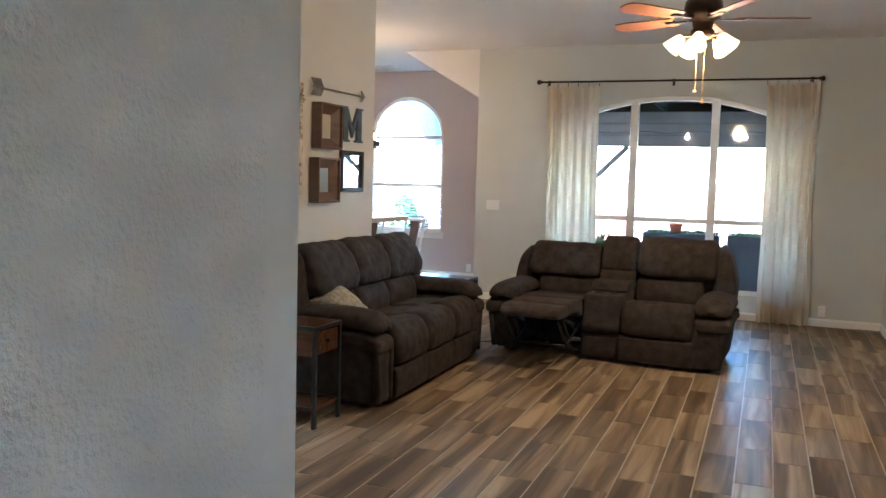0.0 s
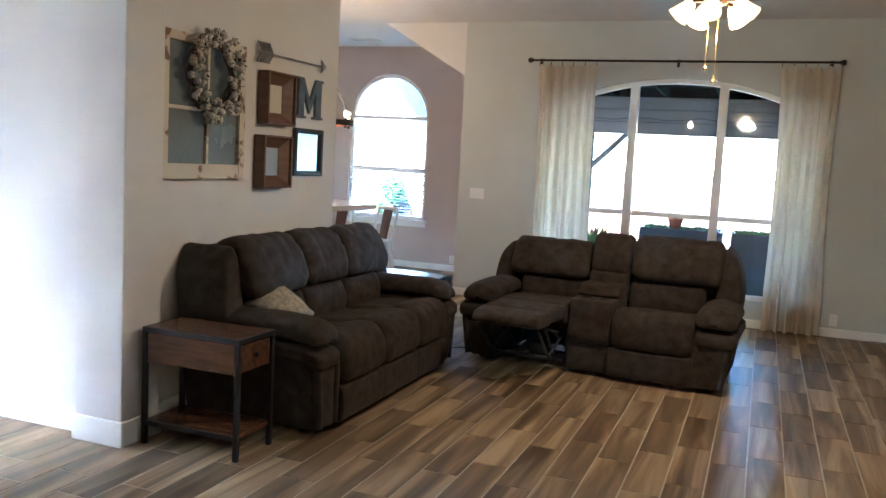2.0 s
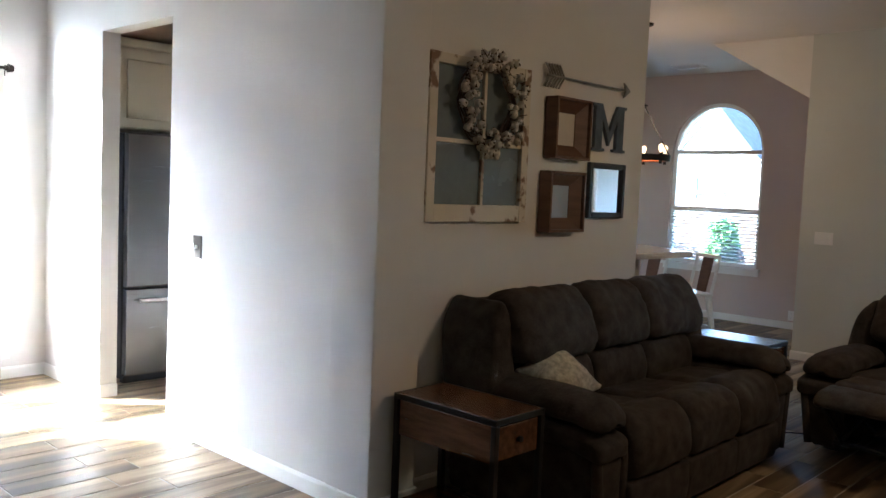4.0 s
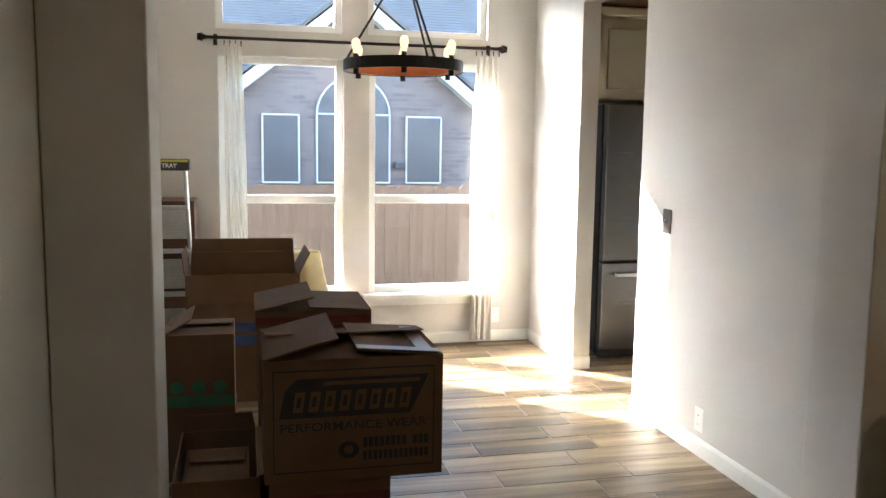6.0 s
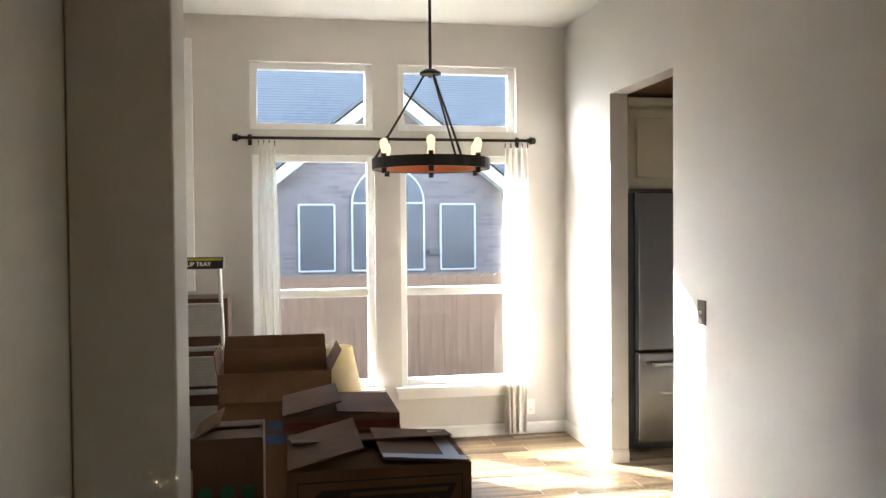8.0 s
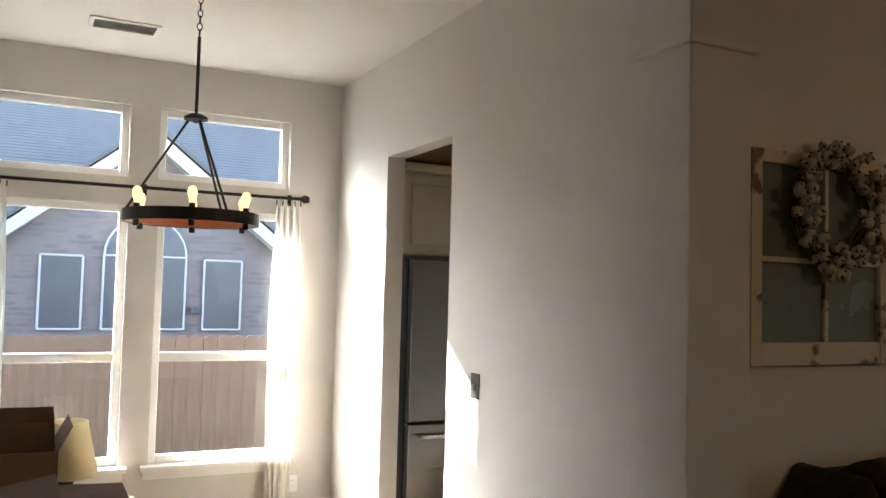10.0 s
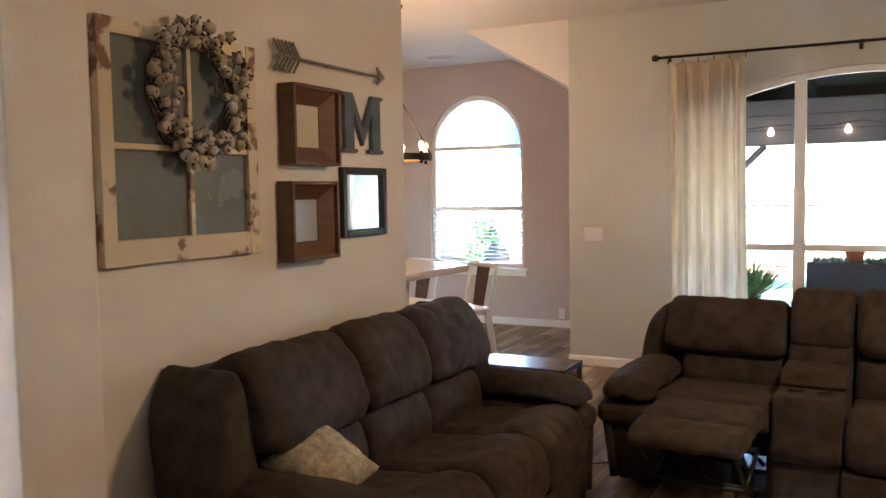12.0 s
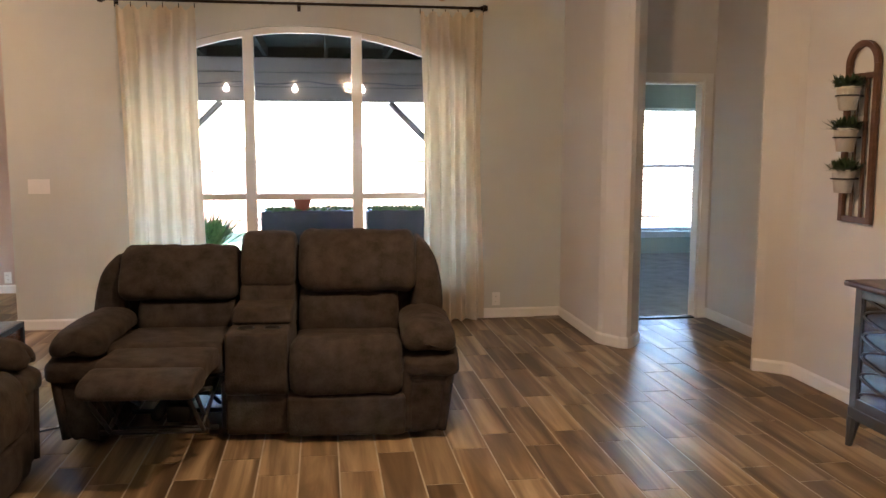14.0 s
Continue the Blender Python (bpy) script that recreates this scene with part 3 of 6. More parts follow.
def couch(name, at, label, units, group, arm_up=0.0):
    t = thing(name, at, label, "sofa", group)
    total = sum(w for _, w in units)
    x = -total / 2
    P = lambda nm, bm, lab="", m=FABRIC: part(nm, bm, m, t, lab, smooth=True)
    droop = lambda s, a, b: (a, b + arm_up - max(0.0, 0.16 - s) ** 1.8 * 0.75)
    lift = lambda s, a, b: (a, b + arm_up * max(0.0, min(1.0, (b - 0.1) / 0.3)))
    for k, (kind, w) in enumerate(units):
        a, b = x, x + w
        sd = k + total
        if kind == "arm":
            out = -1 if x < 0 else 1
            mid = (a + b) / 2
            i0, o0 = (b, a) if out < 0 else (a, b)
            u = lambda f: i0 + (o0 - i0) * f
            # body, drawn in towards the floor on its outer side
            P("arm_panel", bolster([(u(0.02), 0.03), (u(0.40), 0.03), (u(0.74), 0.035), (u(0.84), 0.16), (u(0.92), 0.32), (u(0.88), 0.40), (u(0.5), 0.43), (u(0.06), 0.40), (u(0.02), 0.25)], 0.012, 0.84, along, 0.03, sd, 0.004, bend=lift))
            # padded top, overhanging and drooping to the front
            P("arm_pad", bolster([(u(-0.05), 0.52), (u(0.03), 0.565), (u(0.30), 0.595), (u(0.62), 0.595), (u(0.93), 0.565), (u(1.05), 0.52), (u(0.99), 0.482), (u(0.5), 0.472), (u(0.03), 0.482)], -0.045, 0.64, along, 0.085, sd + 1, 0.007, 0.004, bend=droop))
            # roll under the pad
            P("arm_roll", bolster([(u(0.0), 0.42), (u(0.08), 0.452), (u(0.5), 0.462), (u(1.02), 0.456), (u(1.10), 0.415), (u(1.03), 0.372), (u(0.5), 0.364), (u(0.05), 0.378)], -0.05, 0.66, along, 0.045, sd + 2, 0.005, 0.003, bend=droop))
            P("arm_front", bolster([(u(0.12), 0.04), (u(0.45), 0.04), (u(0.66), 0.05), (u(0.78), 0.22), (u(0.82), 0.36), (u(0.5), 0.41), (u(0.14), 0.37), (u(0.11), 0.20)], -0.022, 0.06, along, 0.02, sd + 3, 0.003, steps=3, bend=lift))
            pts = []
            for i in range(29):
                f = i / 28
                if f < 0.4:
                    p = (u(0.90 - 0.16 * (1 - f / 0.4)), 0.045 + 0.29 * f / 0.4)
                elif f > 0.6:
                    p = (u(0.05), 0.335 - 0.29 * (f - 0.6) / 0.4)
                else:
                    g = math.pi * (f - 0.4) / 0.2
                    p = (u(0.475 + 0.425 * math.cos(g)), 0.335 + 0.06 * math.sin(g))
                pts.append((p[0], -0.012, p[1] + arm_up * max(0.0, min(1.0, (p[1] - 0.1) / 0.3))))
            P("piping", tube(pts, 0.026))
        elif kind in ("seat", "reclined"):
            r = kind == "reclined"
            g = 0.01
            drop, back = (0.09, 0.06) if r else (0.0, 0.0)
            ends = [0.0, 0.0]
            for q, side, edge in ((k - 1, -1, a), (k + 1, 1, b)):
                if units[q][0] == "arm":
                    ends[(side + 1) // 2] = 0.10
                    e = lambda f: edge + side * f
                    lean = lambda s, p, z: (p, z - drop)
                    wing = bolster([(e(0.05), 0.30), (e(0.19), 0.30), (e(0.24), 0.52), (e(0.24), 0.68), (e(0.205), 0.84), (e(0.15), 0.925), (e(0.09), 0.94), (e(0.06), 0.60)], 0.51 + back, 0.86 + back * .4, along, 0.05, sd + 8, 0.005, 0.003, 6, lean)
                    for v in wing.verts:
                        v.co.y += (v.co.z - 0.5) * 0.16
                    P("wing", wing)
            ea, eb = a - ends[0], b + ends[1]
            rec = lambda s, p, z: (p + back, z - drop * max(0.0, min(1.0, (z - 0.42) / 0.5)))
            P("back_shell", bolster([(0.62, 0.12), (0.62, 0.55), (0.72, 0.92), (0.79, 0.95), (0.86, 0.90), (0.875, 0.5), (0.85, 0.12)], ea + 0.01, eb - 0.01, across, 0.03, sd, 0.002, bend=rec))
            P("lumbar_cushion", bolster([(0.50, 0.42), (0.465, 0.49), (0.47, 0.58), (0.51, 0.655), (0.58, 0.69), (0.68, 0.69), (0.66, 0.44)], a + 0.012, b - 0.012, across, 0.05, sd + 1, 0.005, 0.004, bend=rec))
            P("head_cushion", bolster([(0.55, 0.672), (0.475, 0.685), (0.452, 0.75), (0.48, 0.86), (0.55, 0.965), (0.64, 1.012), (0.73, 0.99), (0.79, 0.92), (0.78, 0.78), (0.70, 0.68)], ea + 0.012, eb - 0.012, across, 0.065, sd + 4, 0.012, 0.014, 20, rec))
            if r:
                P("seat_cushion", bolster([(0.68, 0.34), (0.66, 0.46), (0.45, 0.485), (0.20, 0.50), (0.03, 0.50), (-0.02, 0.45), (0.0, 0.36), (0.3, 0.32)], a + g, b - g, across, 0.04, sd + 2, 0.008, 0.006))
                P("leg_pad", bolster([(0.01, 0.40), (0.015, 0.47), (-0.06, 0.505), (-0.24, 0.515), (-0.36, 0.50), (-0.39, 0.45), (-0.34, 0.41)], a + 0.065, b - 0.02, across, 0.035, sd + 5, 0.006, 0.004))
                P("foot_pad", bolster([(-0.37, 0.415), (-0.365, 0.47), (-0.43, 0.505), (-0.57, 0.50), (-0.64, 0.475), (-0.66, 0.435), (-0.62, 0.415), (-0.45, 0.405)], a + 0.08, b - 0.015, across, 0.02, sd + 6, 0.006, 0.004))
                for xx in (a + 0.06, b - 0.09):
                    for p, q in (((0.35, 0.10), (-0.06, 0.30)), ((0.02, 0.07), (-0.30, 0.36)), ((0.22, 0.27), (-0.22, 0.14)), ((0.4, 0.24), (0.0, 0.34)), ((-0.22, 0.14), (-0.52, 0.385)), ((-0.06, 0.30), (-0.40, 0.385))):
                        P("steel_link", rod((xx, p[0], p[1]), (xx, q[0], q[1]), 0.011, sides=8), "black steel recliner link", BLACKM)
                        xx += 0.007
                for yy, zz in ((0.02, 0.075), (0.3, 0.075), (-0.22, 0.14)):
                    P("cross_bar", rod((a + 0.04, yy, zz), (b - 0.04, yy, zz), 0.013, sides=8), "black steel cross bar", BLACKM)
                P("motor_tube", rod(((a + b) / 2 - 0.06, 0.05, 0.13), ((a + b) / 2 - 0.06, 0.5, 0.16), 0.03), "", BLACKM)
                P("motor_housing", box((a + b) / 2 - 0.02, (a + b) / 2 + 0.10, 0.08, 0.22, 0.08, 0.17, 0.01), "", BLACKM)
                P("base_frame", box(a + 0.02, b - 0.02, 0.62, 0.86, 0.06, 0.30, 0.01), "", BLACKP)
            else:
                P("seat_cushion", bolster([(0.68, 0.30), (0.66, 0.455), (0.45, 0.475), (0.26, 0.49), (0.20, 0.47), (0.19, 0.35), (0.3, 0.28)], a + 0.008, b - 0.008, across, 0.055, sd + 2, 0.010, 0.008))
                P("front_roll", bolster([(0.24, 0.455), (0.19, 0.50), (0.08, 0.525), (-0.02, 0.505), (-0.07, 0.44), (-0.082, 0.345), (-0.072, 0.275), (-0.035, 0.245), (0.10, 0.24), (0.22, 0.26)], a + 0.008, b - 0.008, across, 0.055, sd + 3, 0.010, 0.008))
                P("footrest_panel", bolster([(-0.045, 0.24), (-0.064, 0.20), (-0.066, 0.12), (-0.052, 0.045), (0.0, 0.03), (0.09, 0.04), (0.09, 0.235)], a - 0.004, b + 0.004, across, 0.02, sd + 5, 0.003))
                P("base_frame", box(a - 0.02, b + 0.02, 0.06, 0.86, 0.03, 0.28, 0.01), "", BLACKP)
        else:
            P("console_body", bolster([(0.0, 0.24), (-0.012, 0.40), (0.0, 0.53), (0.04, 0.553), (0.24, 0.556), (0.5, 0.55), (0.5, 0.24)], a + 0.003, b - 0.003, across, 0.018, sd, 0.002))
            P("base_frame", box(a - 0.03, b + 0.03, 0.06, 0.86, 0.045, 0.30, 0.01), "", BLACKP)
            P("console_panel", bolster([(0.005, 0.235), (-0.008, 0.14), (0.0, 0.045), (0.05, 0.035), (0.10, 0.05), (0.10, 0.235)], a + 0.003, b - 0.003, across, 0.015, sd + 1, 0.002))
            P("console_shell", cushion(a - 0.03, b + 0.03, 0.66, 0.90, 0.12, 0.92, 6, seed=sd + 6, tilt=6))
            P("console_lid", bolster([(0.23, 0.555), (0.225, 0.60), (0.26, 0.632), (0.40, 0.637), (0.54, 0.63), (0.55, 0.555)], a + 0.004, b - 0.004, across, 0.025, sd + 2, 0.003))
            P("console_back", bolster([(0.47, 0.58), (0.48, 0.66), (0.53, 0.715), (0.7, 0.715), (0.72, 0.5), (0.5, 0.5)], a + 0.006, b - 0.006, across, 0.025, sd + 3, 0.003))
            P("console_head", bolster([(0.56, 0.70), (0.51, 0.73), (0.53, 0.86), (0.585, 0.965), (0.65, 1.0), (0.73, 0.99), (0.79, 0.92), (0.78, 0.75), (0.7, 0.70)], a + 0.008, b - 0.008, across, 0.04, sd + 4, 0.005, 0.004))
            for cx in (a + w * 0.3, a + w * 0.72):
                cb = lathe([(0.036, -0.06), (0.036, 0.004), (0.044, 0.006), (0.044, -0.002)], 20, centre=(cx, 0.12, 0.557))
                c = P("cup_holder", cb, "black plastic cup holder", BLACKP)
                # Disc near the rim, coloured as the dark depth of the cup.
                part("cup_hollow_disc", lathe([(0.0, 0.0), (0.036, 0.0)], 20, centre=(cx, 0.12, 0.5605)), CUP, c)
        x = b
    for s in (-1, 1):
        for yy in (0.12, 0.80):
            P("foot", rod((s * (total / 2 - 0.13), yy, 0.0), (s * (total / 2 - 0.13), yy, 0.06), 0.022, bm=None), "", BLACKP)
    return t


couch("reclining_sofa", pose(-1.17, 6.03, 0, 0, 0, 90), "dark brown microfibre three-seat reclining sofa against the wall", [("arm", 0.235), ("seat", 0.53), ("seat", 0.53), ("seat", 0.53), ("arm", 0.235)], "living room seating", 0.04)
couch("reclining_loveseat", pose(-0.16, 7.21, 0, 0, 0, -3.5), "dark brown reclining loveseat with one open footrest and console", [("arm", 0.255), ("reclined", 0.58), ("console", 0.315), ("seat", 0.58), ("arm", 0.255)], "living room seating")

FB = FABRIC.node_tree.nodes["Principled BSDF"]
FB.inputs["Sheen Weight"].default_value, FB.inputs["Sheen Roughness"].default_value = 0.03, 0.45

# throw pillow
PIL = varied(mat("patterned_pillow_cotton", (0.46, 0.42, 0.33), 0.9, spec=0.1), 40, 0.1, 90, 0.4, second=(0.10, 0.105, 0.10))
bm = bmesh.new()
bmesh.ops.create_cube(bm, size=2)
bmesh.ops.subdivide_edges(bm, edges=list(bm.edges), cuts=9, use_grid_fill=True)
for v in bm.verts:
    q = v.co
    edge = max(0.0, (1 - abs(q.x) ** 2.4) * (1 - abs(q.y) ** 2.4))
    pinch = 1 - 0.10 * (1 - abs(q.x * q.y)) * max(abs(q.x), abs(q.y)) ** 3
    v.co = Vector((q.x * 0.15 * pinch, q.y * 0.15 * pinch, q.z * (0.012 + 0.075 * edge ** 0.55) + noise.noise(q * 3) * 0.006))
tagged(part("throw_pillow", bm, PIL, at=pose(-1.60, 5.35, 0.60, 0, 40, -30) @ pose(0, 0, 0, 0, 0, 30), smooth=True), "cream and grey patterned square throw pillow on the sofa", "pillow")


# ---------- end tables ----------
def end_table(at, label):
    t = thing("end_table", at, label, "table", "end tables")
    w, d, h = 0.57, 0.315, 0.60
    for sx in (-1, 1):
        for sy in (-1, 1):
            part("leg", box(sx * (w / 2 - 0.0125) - 0.0125, sx * (w / 2 - 0.0125) + 0.0125, sy * (d / 2 - 0.0125) - 0.0125, sy * (d / 2 - 0.0125) + 0.0125, 0, h - 0.026, 0.002), BLACKM, t, "square black steel leg")
    part("tabletop", box(-w / 2 + 0.012, w / 2 - 0.012, -d / 2 + 0.012, d / 2 - 0.012, h - 0.024, h, 0.002), RUSTIC, t, "rustic brown board top")
    fb = box(-w / 2, w / 2, -d / 2, -d / 2 + 0.0115, h - 0.026, h - 0.001, 0.002)
    box(-w / 2, w / 2, d / 2 - 0.0115, d / 2, h - 0.026, h - 0.001, 0.002, bm=fb)
    box(-w / 2, -w / 2 + 0.0115, -d / 2 + 0.012, d / 2 - 0.012, h - 0.026, h - 0.001, 0.002, bm=fb)
    box(w / 2 - 0.0115, w / 2, -d / 2 + 0.012, d / 2 - 0.012, h - 0.026, h - 0.001, 0.002, bm=fb)
    part("top_rim", fb, BLACKM, t)
    dr = part("drawer_box", box(-w / 2 + 0.03, w / 2 - 0.03, -d / 2 + 0.006, d / 2 - 0.006, h - 0.18, h - 0.028, 0.003), RUSTIC, t)
    part("drawer_front", box(w / 2 - 0.029, w / 2 - 0.012, -d / 2 + 0.03, d / 2 - 0.03, h - 0.17, h - 0.035, 0.003), RUSTIC, dr)
    part("knob", lathe([(0.0, 0.02), (0.012, 0.018), (0.013, 0.008), (0.006, 0.0)], 14), BLACKM, dr, at=pose(w / 2 - 0.012, 0, h - 0.10, 0, 90, 0))
    part("shelf", box(-w / 2 + 0.014, w / 2 - 0.014, -d / 2 + 0.014, d / 2 - 0.014, 0.105, 0.125, 0.002), RUSTIC, t, "rustic brown lower shelf")
    part("shelf_rail", box(-w / 2 + 0.026, w / 2 - 0.026, -d / 2 + 0.001, -d / 2 + 0.0135, 0.10, 0.125, 0.002), BLACKM, t)
    part("shelf_rail", box(-w / 2 + 0.026, w / 2 - 0.026, d / 2 - 0.0135, d / 2 - 0.001, 0.10, 0.125, 0.002), BLACKM, t)
    return t


end_table(pose(-1.60, 4.703, 0), "rustic brown end table with drawer and black steel legs")
end_table(pose(-1.61, 7.31, 0), "rustic brown end table with glossy top behind the sofa")


# ---------- curtains ----------
def cloth(m, through_light, open_weave=0.0, tone=None):
    nt = m.node_tree
    n, l = nt.nodes, nt.links
    b = n["Principled BSDF"]
    tr, mx = n.new("ShaderNodeBsdfTranslucent"), n.new("ShaderNodeMixShader")
    tr.inputs["Color"].default_value = (*tone, 1) if tone else b.inputs["Base Color"].default_value
    mx.inputs[0].default_value = through_light
    l.new(b.outputs[0], mx.inputs[1])
    l.new(tr.outputs[0], mx.inputs[2])
    tp, m2 = n.new("ShaderNodeBsdfTransparent"), n.new("ShaderNodeMixShader")
    m2.inputs[0].default_value = open_weave
    l.new(mx.outputs[0], m2.inputs[1])
    l.new(tp.outputs[0], m2.inputs[2])
    l.new(m2.outputs[0], n["Material Output"].inputs["Surface"])


cloth(CURTAIN, 0.38, 0, (0.80, 0.68, 0.50))
cloth(SHEER, 0.22, 0.18)


def curtain_panel(place, u0, u1, z0, z1, t, folds, material, parent, seed, deep=0.045, lean=0.0, pinch=0.0):
    bm = bmesh.new()
    nu, nv = folds * 16, 40
    rows = []
    for j in range(nv + 1):
        f = j / nv
        z = z1 + (z0 - z1) * f
        row = []
        for i in range(nu + 1):
            s = i / nu
            squeeze = 1 - pinch * math.sin(math.pi * min(1, f * 1.2)) * 0.5
            u = (u0 + u1) / 2 + (s - 0.5) * (u1 - u0) * squeeze + lean * f
            a = s * folds * 2 * math.pi + seed
            amp = deep * (0.55 + 0.45 * f) * (0.7 + 0.5 * noise.noise((s * 4, f * 1.3, seed)))
            # folds are sharp at the pinched head and open out below
            w = math.sin(a + 0.7 * noise.noise((s * 3, f * 2, seed + 5)))
            head = max(0.0, 1 - f * 5)
            w = w * (1 - 0.5 * head) + 0.5 * head * math.copysign(abs(w) ** 3, w) + 0.28 * (1 - head) * math.sin(2.3 * a + seed)
            dt = amp * w + 0.018 * noise.noise((s * 9, f * 5, seed + 9))
            uu = u + 0.018 * noise.noise((s * 5, f * 2.2, seed + 3)) * f
            zz = z - 0.045 * (0.5 - 0.5 * math.cos(s * folds * 2 * math.pi)) ** 1.5 * max(0.0, 1 - f * 12)
            row.append(bm.verts.new(place(uu, zz, t + dt)))
        rows.append(row)
    for a, b in zip(rows, rows[1:]):
        for i in range(nu):
            bm.faces.new((a[i], a[i + 1], b[i + 1], b[i]))
    return part("curtain_panel", bm, material, parent, smooth=True)


def drapery(place, u0, u1, z, t, panels, material, label, wall_t, rings=7):
    e = thing("curtain_set", Matrix.Identity(4), label, "curtains")
    part("curtain_rod", rod(place(u0, z, t), place(u1, z, t), 0.011), BRONZE, e, "dark bronze rod")
    for u, s in ((u0, -1), (u1, 1)):
        fb = rod(place(u, z, t), place(u + s * 0.02, z, t), 0.018)
        rod(place(u + s * 0.02, z, t), place(u + s * 0.055, z, t), 0.03, 0.022, bm=fb)
        part("finial", fb, BRONZE, e)
    for u in (u0 + 0.06, (u0 + u1) / 2, u1 - 0.06):
        bb = rod(place(u, z, wall_t), place(u, z, t), 0.008)
        rod(place(u, z - 0.045, wall_t), place(u, z + 0.03, wall_t), 0.014, bm=bb)
        part("bracket", bb, BRONZE, e)
    for k, (a, b, z0, folds, lean, pinch, deep) in enumerate(panels):
        curtain_panel(place, a, b, z0, z - 0.035, t, folds, material, e, k * 2.3 + 1, deep, lean, pinch)
        for i in range(folds + 1):
            u = a + (b - a) * i / folds
            cb = rod(place(u, z - 0.055, t), place(u, z - 0.018, t), 0.004, sides=6)
            part("ring_clip", cb, BRONZE, e)
    return e


drapery(AX, -1.46, 1.49, 2.61, 9.985, [(-1.39, -0.79, 0.02, 5, 0.03, 0.06, 0.10), (0.99, 1.51, 0.015, 5, 0.02, 0.14, 0.10)], CURTAIN, "unbleached linen curtains on a dark bronze rod", 10.1)
drapery(AY, 2.17, 4.22, 2.175, -5.50, [(2.29, 2.40, 0.03, 3, 0.02, -0.6, 0.03), (4.05, 4.22, 0.03, 4, -0.02, -0.4, 0.03)], SHEER, "cream sheer curtains on a dark rod at the dining windows", -5.58)


# ---------- picture wall ----------
CHIPPY = mat("chippy_cream_paint", (0.60, 0.54, 0.42), 0.7)
nt = CHIPPY.node_tree
nz, rp = nt.nodes.new("ShaderNodeTexNoise"), nt.nodes.new("ShaderNodeValToRGB")
nz.inputs["Scale"].default_value, nz.inputs["Detail"].default_value = 9, 6
tc = nt.nodes.new("ShaderNodeTexCoord")
nt.links.new(tc.outputs["Object"], nz.inputs["Vector"])
nt.links.new(nz.outputs["Fac"], rp.inputs["Fac"])
rp.color_ramp.elements[0].position, rp.color_ramp.elements[0].color = 0.37, (0.17, 0.10, 0.06, 1)
rp.color_ramp.elements[1].position, rp.color_ramp.elements[1].color = 0.43, (0.55, 0.49, 0.385, 1)
nt.links.new(rp.outputs["Color"], nt.nodes["Principled BSDF"].inputs["Base Color"])
FROST = varied(mat("dusty_old_glass", (0.15, 0.175, 0.175), 0.25), 3, 0.15, 30, 0.05)
WX = -2.09


def ybox(y0, y1, z0, z1, d0, d1, bevel=0.0, bm=None):
    return box(WX + d0, WX + d1, y0, y1, z0, z1, bevel, bm=bm)


e = thing("old_window", Matrix.Identity(4), "salvaged four-pane window with chippy cream paint on the wall", "wall decoration")
y0, y1, z0, z1 = 4.862, 5.618, 1.32, 2.115
part("stile", ybox(y0, y0 + 0.055, z0, z1, 0.002, 0.038, 0.003), CHIPPY, e)
part("stile", ybox(y1 - 0.055, y1, z0, z1, 0.002, 0.038, 0.003), CHIPPY, e)
part("rail", ybox(y0 + 0.055, y1 - 0.055, z1 - 0.05, z1, 0.002, 0.036, 0.003), CHIPPY, e)
part("rail", ybox(y0 + 0.055, y1 - 0.055, z0, z0 + 0.085, 0.002, 0.036, 0.003), CHIPPY, e)
part("muntin", ybox(y0 + 0.055, y1 - 0.055, 1.70, 1.72, 0.004, 0.030, 0.002), CHIPPY, e)
part("muntin", ybox(5.255, 5.275, z0 + 0.085, 1.70, 0.004, 0.030, 0.002), CHIPPY, e)
part("muntin", ybox(5.255, 5.275, 1.72, z1 - 0.05, 0.004, 0.030, 0.002), CHIPPY, e)
for a, b in ((y0 + 0.055, 5.255), (5.275, y1 - 0.055)):
    for c, d in ((z0 + 0.085, 1.70), (1.72, z1 - 0.05)):
        part("pane", ybox(a, b, c, d, 0.010, 0.014), FROST, e, "dusty old glass")

# cotton wreath
COTTON = varied(mat("cotton_fluff", (0.60, 0.55, 0.47), 0.95, spec=0.1), 30, 0.12, 150, 0.8, depth=0.006)
HUSK = varied(mat("dry_cotton_husk", (0.055, 0.033, 0.022), 0.8), 20, 0.25, 120, 0.4)
w = thing("cotton_wreath", pose(-2.045, 5.265, 1.912) @ Matrix.Scale(0.93, 4), "white cotton boll wreath on dark twigs, hung on old window", "wreath")
bm = bmesh.new()
for k in range(4):
    rr = 0.175 + 0.018 * k
    pts = [(0.01 * math.sin(i * 1.3 + k), rr * math.cos(i / 36 * 2 * math.pi + k), rr * math.sin(i / 36 * 2 * math.pi + k) * 1.05) for i in range(37)]
    for a, b in zip(pts, pts[1:]):
        rod(a, b, 0.006, sides=5, bm=bm)
part("twig_ring", bm, HUSK, w)
bb = bmesh.new()
bmesh.ops.create_icosphere(bb, subdivisions=2, radius=1)
for v in bb.verts:
    lobes = 0.82 + 0.22 * abs(math.sin(2 * math.atan2(v.co.y, v.co.x))) + 0.1 * noise.noise(v.co * 3)
    v.co = v.co * lobes
boll_mesh = finish("cotton_boll", bb, COTTON, True)
hb = bmesh.new()
